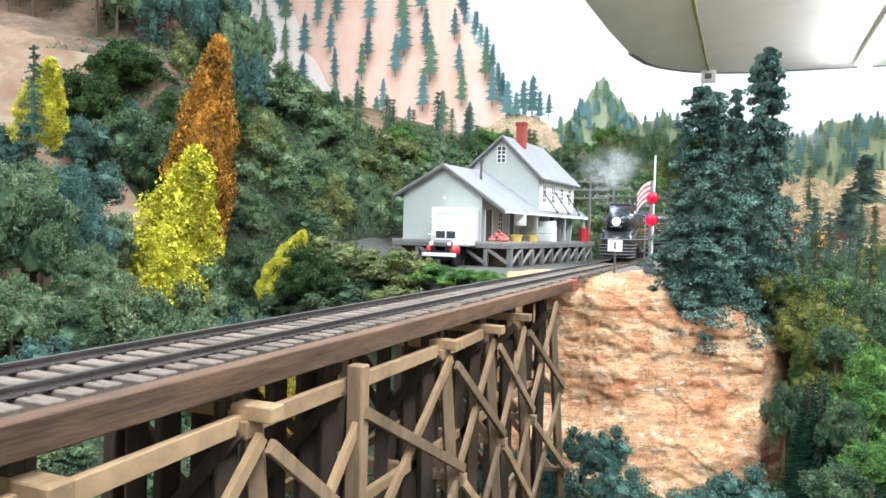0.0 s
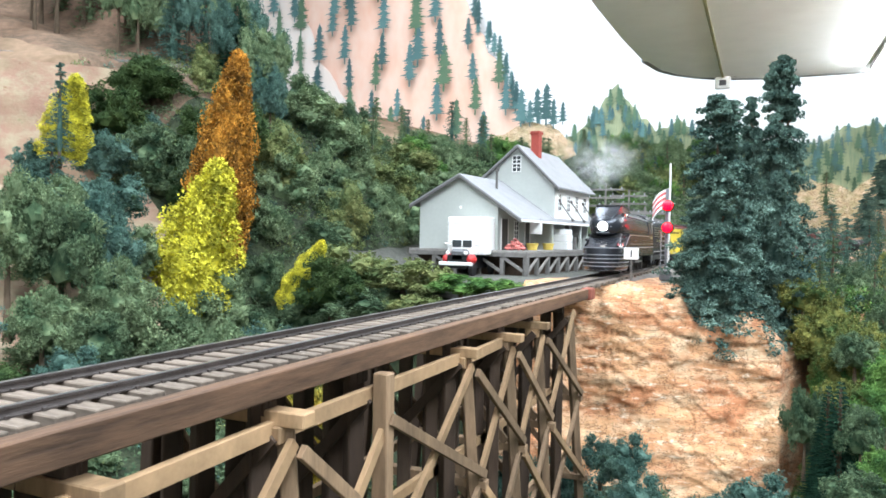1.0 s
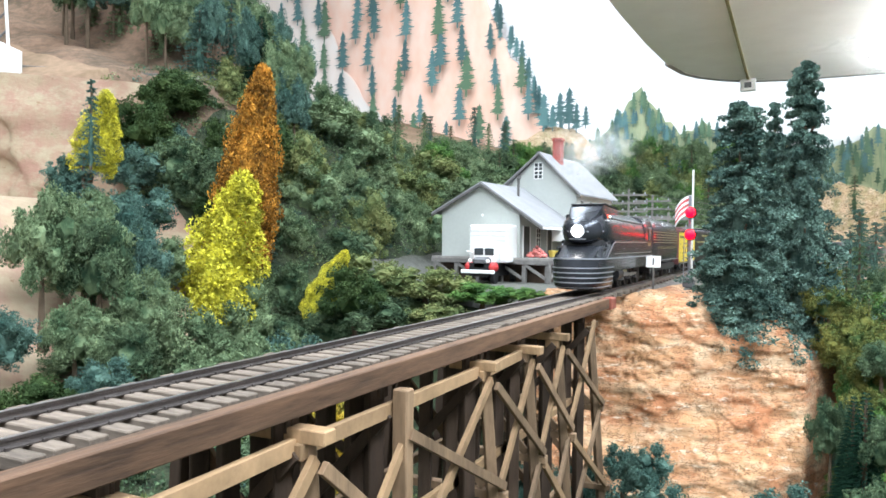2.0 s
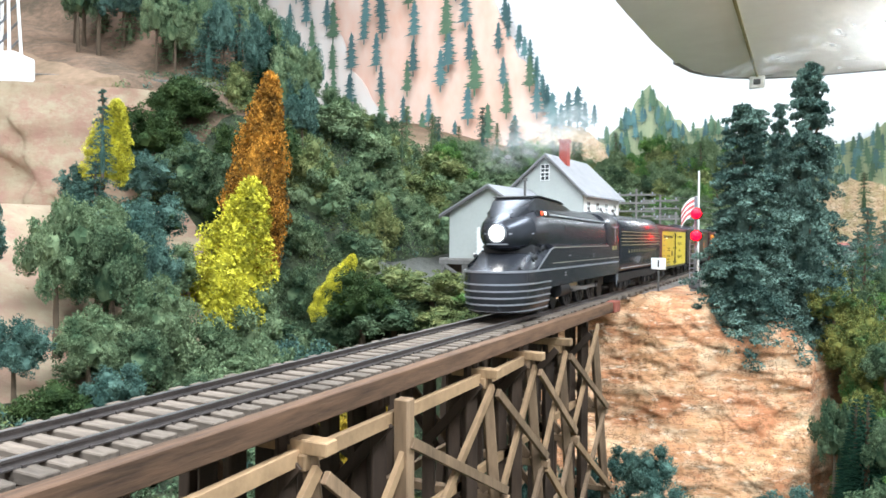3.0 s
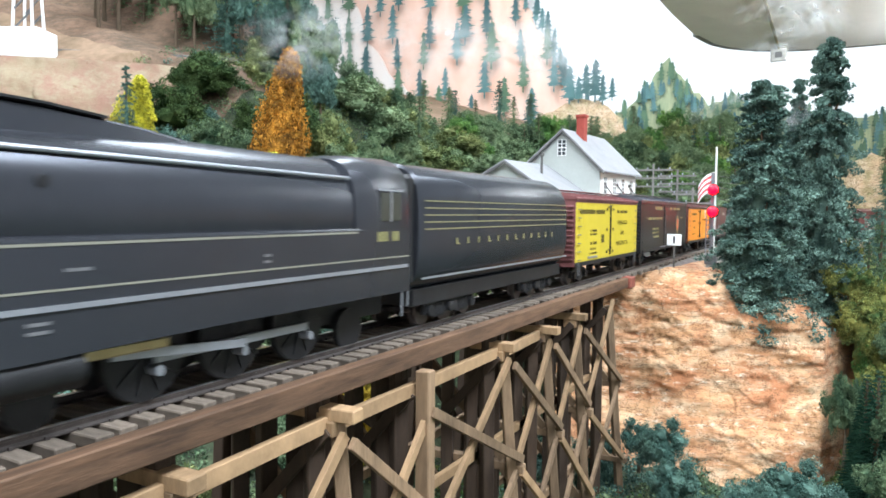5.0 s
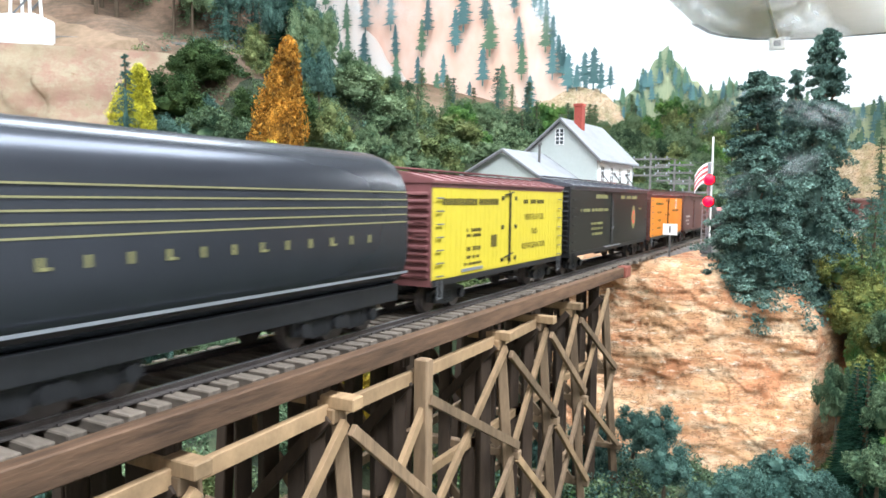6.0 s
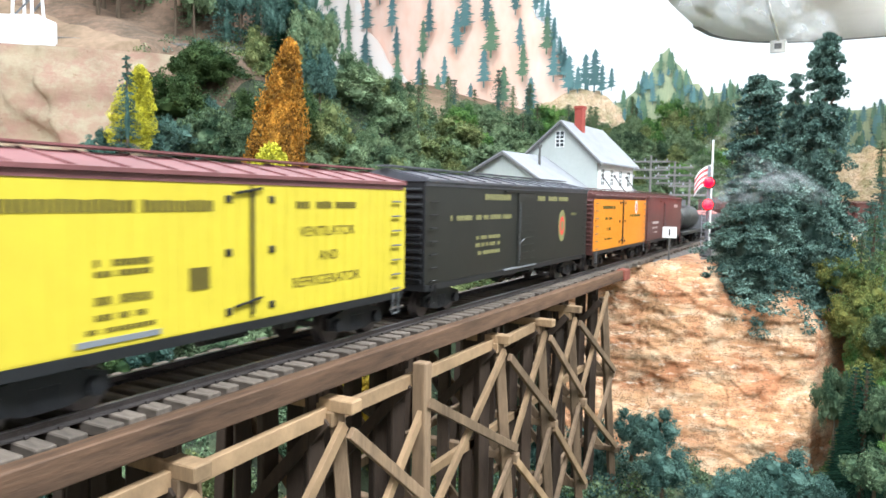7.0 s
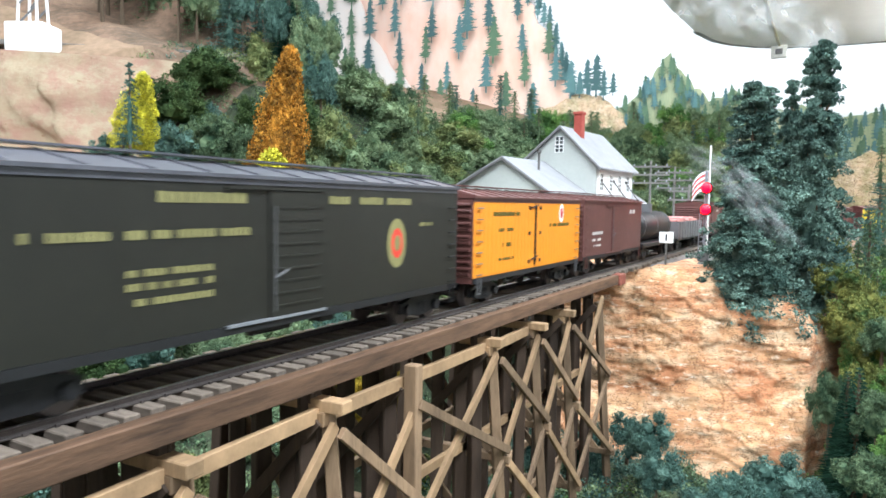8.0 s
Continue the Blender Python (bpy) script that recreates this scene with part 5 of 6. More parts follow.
# ---- upper ledge with its line and a lattice mast on a white block ----
lm = empty("lattice_mast", -62.2, 43.2, 19.4, 28, label="white lattice mast on a white concrete block", category="mast")
part("block", box(B(), -2.1, 2.1, -1.9, 1.9, -0.5, 3.6, 0.15), M["white"], lm, "white concrete block")
for sx in (-1, 1):
    for sy in (-1, 1):
        part("leg", rod(B(), (sx * 1.1, sy * 1.1, 2.6), (sx * 0.6, sy * 0.6, 16), 0.16, 6), M["white"], lm)
for k in range(6):
    z = 3.6 + k * 2
    for sy in (-1, 1):
        part("lattice_bar", bar(B(), (-1.0, sy * 1.0, z), (0.9, sy * 0.9, z + 1.9), 0.16, 0.16), M["grey"], lm)
led = B()
bar(led, (-75, 40, 21.9), (-46.5, 58, 20.95), 3.2, 0.5)
tagged(part("ledge_roadbed", led, M["ballast"]), "grey roadbed along the upper ledge", "roadbed", kind="structure")
lr = empty("ledge_track", 0, 0, 0, label="single line of brown rails on the upper ledge", category="track", kind="structure")
for o in (0.0, 1.65):
    part("rail", bar(B(), (-75 + o * 0.5, 39.4 + o * 0.8, 22.3), (-46.5 + o * 0.5, 57.4 + o * 0.8, 21.35), 0.12, 0.2), M["rail"], lr)
cl = B()
rows = []
for j in range(46):
    v = j / 45
    row = []
    for i in range(90):
        u = i / 89
        x, y = -74 + 30 * u, 32 + 19 * u
        n = noise.noise(Vector((x * 0.15, v * 3, 4))) * 2.8 + noise.noise(Vector((x * 0.5, v * 7, 1))) * 1.1 + 0.5 * abs(noise.noise(Vector((x * 0.9, v * 5, 8)))) + noise.noise(Vector((x * 1.5, v * 22, 1))) * 0.22
        row.append((x + 2.2 + 3.4 * (1 - v) + n * 0.6, y - 2.4 - 2.4 * (1 - v) + n * 0.8 + 9 * ease(0.82, 1.0, u), 0 + (19.6 - 1.2 * u) * v))
    rows.append(row)
loft(cl, rows, closed=False)
tagged(part("ledge_cliff", cl, M["cliff"], None, smooth="all"), "tan and pink plaster cliff below the upper ledge", "cliff", kind="structure")


# ---- trees and bushes ----
def leafy(name, color, dark, island=0.35, rough=0.85, scale=160, fine=5):
    return mat(name, color, rough, 0.4, scale, 0.0, dark=dark, island=island, fine=fine, spec=0.05, span=0.2)


LEAF = {
    "green": leafy("mid_green_foam", (0.20, 0.26, 0.14), (0.060, 0.105, 0.055)),
    "deep": leafy("deep_green_foam", (0.125, 0.175, 0.095), (0.032, 0.064, 0.036)),
    "dark": leafy("dark_olive_foam", (0.065, 0.10, 0.035), (0.022, 0.045, 0.018)),
    "olive": leafy("olive_foam", (0.20, 0.215, 0.085), (0.062, 0.10, 0.04)),
    "teal": leafy("blue_green_foam", (0.105, 0.18, 0.145), (0.036, 0.08, 0.066)),
    "leaf": leafy("fresh_green_foam", (0.13, 0.235, 0.060), (0.045, 0.11, 0.035)),
    "vine": leafy("yellow_green_foam", (0.21, 0.20, 0.055), (0.055, 0.10, 0.035), 0.45),
    "autumn": leafy("autumn_foam", (0.42, 0.27, 0.03), (0.12, 0.13, 0.03), 0.5),
    # yellow and orange: knot-sized dark mottling stands in for shadow between the knots
    "yellow": leafy("bright_yellow_foam", (0.82, 0.74, 0.08), (0.24, 0.235, 0.03), 0.3, scale=260, fine=2.2),
    "orange": leafy("rust_orange_foam", (0.60, 0.28, 0.045), (0.095, 0.048, 0.014), 0.4, scale=260, fine=3),
    "spruce": leafy("blue_spruce_foam", (0.16, 0.245, 0.20), (0.040, 0.078, 0.066), 0.4),
    "brush": leafy("bottle_brush_green", (0.030, 0.075, 0.045), (0.012, 0.035, 0.024), 0.4),
}
M["bark"] = mat("bark", (0.10, 0.07, 0.045), 0.9, 0.4, 300, 0.4)
rv = np.random.RandomState(4)


def leaf_cloud(centres, radii, per, size, name, material, extra=None, flat=0.0, droop=0.0, inner=0.55):
    """Many small folded leaves round clump centres."""
    n = len(centres) * per
    c = np.repeat(np.asarray(centres, float), per, 0)
    r = np.repeat(np.asarray(radii, float), per)
    d = rv.normal(size=(n, 3))
    d /= np.linalg.norm(d, axis=1)[:, None]
    d[:, 2] *= 1 - flat
    p = c + d * (r * rv.uniform(inner, 1.05, n))[:, None]
    p[:, 2] -= droop * r * rv.uniform(0, 1, n)
    a = rv.normal(size=(n, 3)) + d * 0.6
    a /= np.linalg.norm(a, axis=1)[:, None]
    b = np.cross(a, rv.normal(size=(n, 3)))
    b /= np.linalg.norm(b, axis=1)[:, None]
    s = size * rv.uniform(0.6, 1.4, n)[:, None]
    quad = np.stack([p - a * s, p + b * s * 0.55, p + a * s, p - b * s * 0.55], 1).reshape(-1, 3)
    verts = [tuple(v) for v in quad]
    faces = [(4 * k, 4 * k + 1, 4 * k + 2, 4 * k + 3) for k in range(n)]
    if extra is not None:
        base = len(verts)
        verts += [tuple(v) for v in extra[0]]
        faces += [tuple(base + i for i in f) for f in extra[1]]
    me = bpy.data.meshes.new(name)
    me.from_pydata([(x * CM, y * CM, z * CM) for x, y, z in verts], [], faces)
    me.materials.append(material)
    return me


def core(r, zs, zc, seed, cone=False):
    """A lumpy inner body, so that a crown is not seen through."""
    bm = B()
    bmesh.ops.create_icosphere(bm, subdivisions=3, radius=1)
    for v in bm.verts:
        p = v.co.copy()
        k = 1 + 0.25 * noise.noise(p * 2.5 + Vector((seed, 0, 0)))
        if cone:
            u = (p.z + 1) / 2
            v.co = Vector((p.x * r * (1.1 - u) * 1.15 * k, p.y * r * (1.1 - u) * 1.15 * k, zc + p.z * zs))
        else:
            v.co = Vector((p.x * r * k, p.y * r * k, zc + p.z * zs * k))
    out = ([tuple(v.co) for v in bm.verts], [[v.index for v in f.verts] for f in bm.faces])
    bm.verts.index_update()
    out = ([tuple(v.co) for v in bm.verts], [[v.index for v in f.verts] for f in bm.faces])
    bm.free()
    return out


def lobes(items, seed):
    """Lumpy bodies inside the puffs of a crown, so that they are not seen through."""
    verts, faces = [], []
    for o, size in items:
        bm = B()
        bmesh.ops.create_icosphere(bm, subdivisions=2, radius=1)
        for v in bm.verts:
            v.co *= size * (1 + 0.6 * noise.noise(v.co * 2.6 + Vector((seed + o[0], o[1], o[2]))))
        bm.verts.index_update()
        base = len(verts)
        verts += [(v.co.x + o[0], v.co.y + o[1], v.co.z * 0.9 + o[2]) for v in bm.verts]
        faces += [[base + v.index for v in f.verts] for f in bm.faces]
        bm.free()
    return verts, faces


def bush_mesh(kind, seed):
    """An uneven crown of separate puffs with gaps between them, about 3 in radius."""
    r = np.random.RandomState(seed)
    cs, rs, body = [], [], []
    for lobe in range(11):
        a = 2.4 * lobe + r.uniform(-0.4, 0.4)
        h = 1 - 2 * (lobe + 0.5) / 13
        w = math.sqrt(max(0, 1 - h * h))
        o = np.array((w * math.cos(a), w * math.sin(a), h * 0.95 + 0.1)) * r.uniform(1.35, 2.15)
        size = r.uniform(0.75, 1.2)
        body.append((o, size * 0.5))
        for k in range(22):
            e = r.normal(size=3)
            e /= np.linalg.norm(e)
            cs.append(o + e * size * r.uniform(0.45, 0.92))
            rs.append(r.uniform(0.2, 0.46))
    body.append((np.array((0, 0, -0.2)), 1.05))
    return leaf_cloud(cs, rs, 56, 0.078, "crown", LEAF[kind], lobes(body, seed), 0.1)


def cone_mesh(kind, seed):
    """A foam cone of many small knots, 10 high and 3 in radius; cleft shade is mottled into its colour."""
    r = np.random.RandomState(seed)
    cs, rs = [], []
    for k in range(250):
        u = ((k + r.uniform(0, 1)) / 250) ** 1.2
        a = 2.4 * k + r.uniform(-0.5, 0.5)
        rough = noise.noise(Vector((math.cos(a) * 1.8, math.sin(a) * 1.8, u * 6 + seed)))
        w = 2.65 * ((1 - u) ** 0.62) * (0.68 + 0.32 * min(1, u * 4)) * (1 + 0.25 * rough) * r.uniform(0.8, 1.05)
        cs.append((w * math.cos(a), w * math.sin(a), 9.7 * u + r.uniform(-0.2, 0.2)))
        rs.append(r.uniform(0.36, 0.66) * (0.85 + 0.35 * (1 - u)))
    return leaf_cloud(cs, rs, 120, 0.085, "crown", LEAF[kind], core(1.7, 4.6, 4.4, seed, True), inner=0.72)


def spruce_mesh(kind, seed, tiers=15, arms=9, along=4, per=30, size=0.17):
    """A layered, drooping conifer with ragged gaps, 20 high and 4 in radius."""
    r = np.random.RandomState(seed)
    cs, rs = [], []
    for t in range(tiers):
        u = (t + r.uniform(-0.3, 0.3)) / tiers
        reach = 4.3 * (1 - max(0, u)) ** 0.72 * r.uniform(0.7, 1.05) + 0.45
        for k in range(arms):
            a = 6.283 * (k + r.uniform(-0.4, 0.4)) / arms + t
            w = reach * r.uniform(0.5, 1.15)
            lift = r.uniform(-0.5, 0.5)
            for j in range(along):
                q = (j + 0.8) / along
                cs.append((w * q * math.cos(a), w * q * math.sin(a), 20 * (0.04 + 0.94 * u) + lift + 0.5 * q - 1.5 * q * q * w / 3 + r.uniform(-0.15, 0.15)))
                rs.append((0.34 + 0.34 * (1 - u)) * r.uniform(0.6, 1.25))
    return leaf_cloud(cs, rs, per, size, "crown", LEAF[kind], core(1.2 if kind == "spruce" else 0.7, 7.6, 8.0, seed, True), 0.5, 0.35)


def brush_mesh(seed):
    """A wire-core conifer of stiff needles, 20 high and 4 in radius."""
    r = np.random.RandomState(seed)
    bm = B()
    for t in range(34):
        u = t / 34
        n = int(34 * (1 - u) + 8)
        for k in range(n):
            a = 6.283 * k / n + r.uniform(-0.1, 0.1)
            w = 4.0 * (1 - u) ** 0.85 * r.uniform(0.8, 1.05) + 0.3
            z = 20 * u + r.uniform(-0.1, 0.1)
            c, s = math.cos(a), math.sin(a)
            h = 0.10
            p = [(0.1 * c, 0.1 * s, z), (w * 0.6 * c - s * h, w * 0.6 * s + c * h, z + 0.3), (w * c, w * s, z + 0.1), (w * 0.6 * c + s * h, w * 0.6 * s - c * h, z + 0.3)]
            bm.faces.new([bm.verts.new(q) for q in p])
            p = [(0.1 * c, 0.1 * s, z - 0.05), (w * 0.6 * c, w * 0.6 * s, z + 0.42), (w * c, w * s, z + 0.1), (w * 0.6 * c, w * 0.6 * s, z + 0.18)]
            bm.faces.new([bm.verts.new(q) for q in p])
    return mesh_of("crown", bm, LEAF["brush"])


def trunk_mesh(h, r):
    bm = rod(B(), (0, 0, 0), (0, 0, h), r, 8, r * 0.35)
    for k in range(6):
        a, z = k * 1.9, h * (0.3 + 0.1 * k)
        rod(bm, (0, 0, z), (h * 0.05 * math.cos(a), h * 0.05 * math.sin(a), z + h * 0.1), r * 0.3, 6, r * 0.15)
    return mesh_of("trunk", bm, M["bark"])


CROWN = {k: [bush_mesh(k, 10 * i + s) for s in range(2)] for i, k in enumerate(("green", "deep", "dark", "olive", "teal", "leaf", "vine", "autumn"))}
CONE = {k: cone_mesh(k, 3) for k in ("yellow", "orange")}
SPRUCE = {"spruce": [spruce_mesh("spruce", s, 17, 11, 5, 110, 0.105) for s in (1, 2)], "teal": [spruce_mesh("teal", 5, 14, 8, 3, 30, 0.13)], "green": [spruce_mesh("green", 6, 14, 8, 3, 30, 0.13)], "dark": [spruce_mesh("deep", 7, 13, 8, 3, 14)], "brush": [brush_mesh(8)]}
STEM = trunk_mesh(3.0, 0.28)
POLE = trunk_mesh(19.0, 0.42)
WORDS = {"green": "mid green", "deep": "deep green", "dark": "dark olive green", "olive": "olive green", "teal": "blue-green", "leaf": "fresh green", "vine": "yellow-green", "autumn": "yellow and rust autumn", "spruce": "blue-green", "brush": "dark green", "yellow": "bright yellow", "orange": "rust orange"}
rb_ = random.Random(8)


def bush(x, y, z, rx, rz, kind):
    o = new("bush")
    o.empty_display_size = 0.01
    o.matrix_basis = at(x, y, z, 0, 0, rb_.uniform(0, 360)) @ Matrix.Diagonal((rx / 3, rx / 3, rz / 3 * 1.05, 1))
    tagged(o, WORDS[kind] + " foam bush on the modelled hillside", "bush", "bushes on the layout")
    piece("crown", CROWN[kind][rb_.randrange(2)], o)
    piece("trunk", STEM, o, at(0, 0, -3.6))


def conifer(x, y, z, h, r, kind):
    o = new("conifer")
    o.empty_display_size = 0.01
    o.matrix_basis = at(x, y, z, 0, 0, rb_.uniform(0, 360)) @ Matrix.Diagonal((r / 4, r / 4, h / 20, 1))
    tagged(o, WORDS.get(kind, "dark green") + (" bristly wire conifer" if kind == "brush" else " layered model conifer") + " standing on the hillside", "tree", "conifers on the layout")
    piece("crown", rb_.choice(SPRUCE[kind]), o)
    piece("trunk", POLE, o)


def tall_tree(x, y, z, h, r, kind):
    """A puffy crown on a bare trunk."""
    o = new("tree")
    o.empty_display_size = 0.01
    o.matrix_basis = at(x, y, z, 0, 0, rb_.uniform(0, 360)) @ Matrix.Diagonal((r / 3, r / 3, h / 10, 1))
    tagged(o, WORDS[kind] + " puffy model tree on a bare trunk", "tree", "puffy trees on the slopes")
    piece("crown", CROWN[kind][rb_.randrange(2)], o, at(0, 0, 6.2) @ Matrix.Diagonal((1, 1, 1.4, 1)))
    piece("trunk", STEM, o, Matrix.Diagonal((1, 1, 2.2, 1)))


def foam_tree(x, y, z, h, r, kind, lean=0.0):
    o = new("foam_tree")
    o.empty_display_size = 0.01
    o.matrix_basis = at(x, y, z, 0, lean, 0) @ Matrix.Diagonal((r / 3, r / 3, h / 10, 1))
    tagged(o, WORDS[kind] + " dense conical foam tree on the slope", "tree", "coloured trees")
    piece("crown", CONE[kind], o)
    piece("trunk", STEM, o, at(0, 0, -1.5))


bush(-41.5, 44.8, 13.2, 4.2, 3.6, "dark")
bush(-39.0, 41.5, 9.0, 3.2, 3.0, "teal")
bush(-43.5, 49.0, 17.2, 3.6, 2.8, "dark")
bush(-36.5, 44.5, 9.5, 3.4, 3.6, "deep")
bush(-33.0, 47.0, 8.0, 3.4, 3.6, "deep")
bush(-31.5, 50.0, 12.0, 3.6, 3.6, "dark")
bush(17.6, 51.0, -7.5, 2.2, 2.4, "vine")
bush(18.8, 55.0, -4.5, 2.6, 2.6, "vine")
bush(17.2, 46.5, -10.5, 2.0, 2.6, "deep")
conifer(17.4, 62.0, -4.5, 8.5, 1.7, "dark")
conifer(20.6, 58.0, -5.5, 8.5, 1.6, "dark")
conifer(16.4, 43.0, -13.0, 8.6, 1.9, "brush")
bush(-19.6, 50.5, -0.5, 4.6, 2.7, "olive")
bush(-14.6, 50.5, -0.6, 4.5, 2.2, "olive")
bush(-9.6, 51.0, -1.0, 3.6, 1.3, "leaf")
bush(-6.6, 51.5, -0.9, 2.4, 0.8, "leaf")
bush(-16.5, 47.5, -2.8, 4.5, 2.2, "deep")
bush(-11.5, 48.0, -3.0, 3.8, 1.8, "olive")
bush(-21.5, 46.5, -4.0, 3.5, 2.4, "deep")
foam_tree(-30.0, 41.0, -5.8, 15.0, 5.0, "yellow", 18)
foam_tree(-28.3, 43.4, 2.0, 15.6, 3.5, "orange", 9)
foam_tree(-37.0, 36.2, 8.6, 6.4, 2.3, "yellow", 16)
foam_tree(-23.0, 46.5, -2.8, 6.2, 1.8, "yellow", 32)
bush(-18.6, 46.0, -1.6, 3.7, 2.9, "dark")
bush(-42.9, 50.9, 17.3, 4.5, 3, 'dark')
bush(-40.5, 70.1, 18.1, 6.5, 3.4, 'green')
bush(-36.7, 73.1, 14.1, 5.6, 4.2, 'green')
bush(-35, 59.1, 12.2, 3.2, 3.5, 'green')
bush(-30.4, 55.2, 7.3, 3.8, 3.8, 'green')
bush(-30.7, 64.3, 7.6, 4.9, 3.4, 'deep')
bush(-32.3, 78.2, 9.3, 6.1, 4, 'olive')
bush(-35.9, 92.8, height(-35.9, 92.8) + 1.5, 5.9, 3.4, 'olive')
bush(-29.1, 78.5, 5.9, 5, 3.6, 'olive')
bush(-28, 64.7, 4.7, 3.7, 3, 'deep')
bush(-28.6, 50.5, 3.6, 2.8, 3, 'green')
bush(-26.2, 47.1, -1.3, 2.8, 3.3, 'deep')
bush(-25.7, 55.2, 2.3, 3.7, 2.7, 'deep')
bush(-42.7, 45.1, 9.8, 3.6, 3.1, 'teal')
bush(-41.6, 47.9, 12.4, 3.2, 2.6, 'teal')
bush(-32, 31.7, 4.6, 3, 2.3, 'green')
bush(-32, 36.5, 4.7, 3.3, 2.9, 'teal')
bush(-30.4, 33, 2.4, 3.4, 2.3, 'green')
bush(-29.3, 36.2, 1.2, 2.8, 2.4, 'green')
bush(-28.8, 29.5, 0.4, 2.8, 1.8, 'green')
bush(-27.1, 33.4, -1.8, 2.8, 2.6, 'green')
bush(-26.6, 28.7, -2.6, 2.7, 1.7, 'green')
bush(-25.3, 26.7, -4.1, 2.6, 1.3, 'green')
bush(-25.4, 30.8, -4, 2.8, 1.6, 'deep')
bush(-24.6, 34.9, -5.2, 3, 1.5, 'deep')
bush(-24.5, 44.4, -5, 3.6, 2.7, 'deep')
bush(-24.3, 38.7, -5.6, 2.8, 1.2, 'deep')
bush(-14, 40.1, -10.7, 1.9, 2.7, 'autumn')
bush(-13.3, 34, -8.8, 2.3, 3.2, 'autumn')
bush(-17.2, 30.1, -9.2, 1.9, 1.9, 'deep')
bush(-13.7, 33.2, -10.8, 2, 2, 'deep')
bush(-18.2, 23.8, -8.6, 1.9, 1.4, 'green')
bush(-15, 26.3, -10.2, 1.7, 1.1, 'deep')
bush(15.3, 60, -1.4, 2.2, 2.2, 'vine')
bush(16.4, 58, -4.1, 2.5, 2.5, 'vine')
bush(17.1, 56, -5.8, 2, 2.4, 'vine')
bush(15, 64, 0.6, 1.9, 1.9, 'vine')
bush(18, 52, -4.2, 1.8, 1.89, 'deep')
bush(19.4, 48, -4.9, 2, 2.1, 'leaf')
bush(18.9, 46, -6.6, 1.9, 1.9, 'leaf')
bush(17.3, 42, -7.1, 1.5, 2.1, 'deep')
bush(18.4, 40, -8.4, 1.7, 1.7, 'leaf')
bush(16.7, 38, -9.2, 1.6, 1.68, 'deep')
bush(5.4, 40, -9.9, 1.9, 2.1, 'teal')
bush(3.7, 42, -10.3, 1.5, 1.575, 'teal')
bush(6.4, 38, -11.2, 1.8, 1.89, 'teal')
bush(10.7, 38, -11.9, 2, 2.1, 'teal')
bush(12.2, 40, -11.4, 2.4, 2.52, 'teal')
bush(9, 38, -12.8, 1.5, 1.575, 'teal')
bush(14.4, 40, -11.9, 1.8, 1.89, 'teal')
bush(15.1, 50, -8.7, 1.5, 2.9, 'deep')
bush(19.8, 70, -0.9, 2, 3, 'deep')
bush(21, 60, -3, 2.1, 2.205, 'deep')
bush(26.3, 90, -0.4, 3.1, 3.7, 'vine')
bush(-30.1, 94.4, height(-30.1, 94.4) + 1.5, 5, 3.3, 'green')
bush(-29.2, 110.9, height(-29.2, 110.9) + 1.5, 5.7, 3.8, 'green')
bush(-34.4, 110.5, height(-34.4, 110.5) + 1.5, 5.8, 4.8, 'green')
bush(-13.5, 110, height(-13.5, 110) + 1.5, 3.6, 3.6, 'green')
bush(-10, 115, height(-10, 115) + 1.5, 5.5, 4.6, 'green')
bush(-5.5, 110, height(-5.5, 110) + 1.5, 4.4, 3.5, 'green')
bush(-2.6, 120, height(-2.6, 120) + 1.5, 5.6, 4.7, 'green')
bush(-12.2, 105, height(-12.2, 105) + 1.5, 3.4, 2.6, 'green')
bush(-7.2, 125, height(-7.2, 125) + 1.5, 4, 3, 'green')
bush(2.9, 130, height(2.9, 130) + 1.5, 6, 6.3, 'green')
conifer(9.2, 56.5, -4.2, 19.2, 4.5, 'spruce')
conifer(13.4, 62, -4.0, 23.0, 4.0, 'spruce')
conifer(11.2, 66, -3.0, 19.6, 2.4, 'spruce')
conifer(7.5, 60, -4.2, 11.1, 2.5, 'spruce')
conifer(16.8, 66, -4.6, 6.7, 1.2, 'dark')
conifer(18.1, 62, -4.5, 4.0, 0.9, 'dark')
conifer(20.5, 64, -4.5, 6.8, 1.1, 'dark')
conifer(15.9, 44, -12.3, 7.4, 1.6, 'brush')
conifer(21.2, 110, 1.6, 6.7, 1.6, 'dark')
conifer(21.0, 120, 7.5, 6.9, 1.7, 'dark')
conifer(26.4, 120, 4.2, 6.8, 2.5, 'spruce')
conifer(29.1, 125, 8.7, 7.8, 3.1, 'spruce')
conifer(26.0, 105, 1.8, 4.8, 0.9, 'dark')
conifer(27.7, 105, 1.9, 5.1, 0.9, 'dark')
conifer(-24.5, 62, 11.9, 4.6, 1.0, 'dark')
conifer(-34.9, 34.5, 8.2, 7.4, 1.2, 'teal')
conifer(-40.8, 60, 20.3, 8.0, 2.4, 'brush')
conifer(-56.5, 60, 24.7, 8.0, 2.3, 'green')
conifer(-48.1, 58, 21.6, 8.0, 2.8, 'teal')
conifer(-47.2, 62, 23.1, 9.0, 1.9, 'teal')
conifer(-64.0, 60, 26.0, 8.8, 2.4, 'green')
conifer(-41.4, 62, 20.8, 6.9, 2.5, 'green')
conifer(-69.0, 60, 27.8, 6.4, 2.1, 'green')

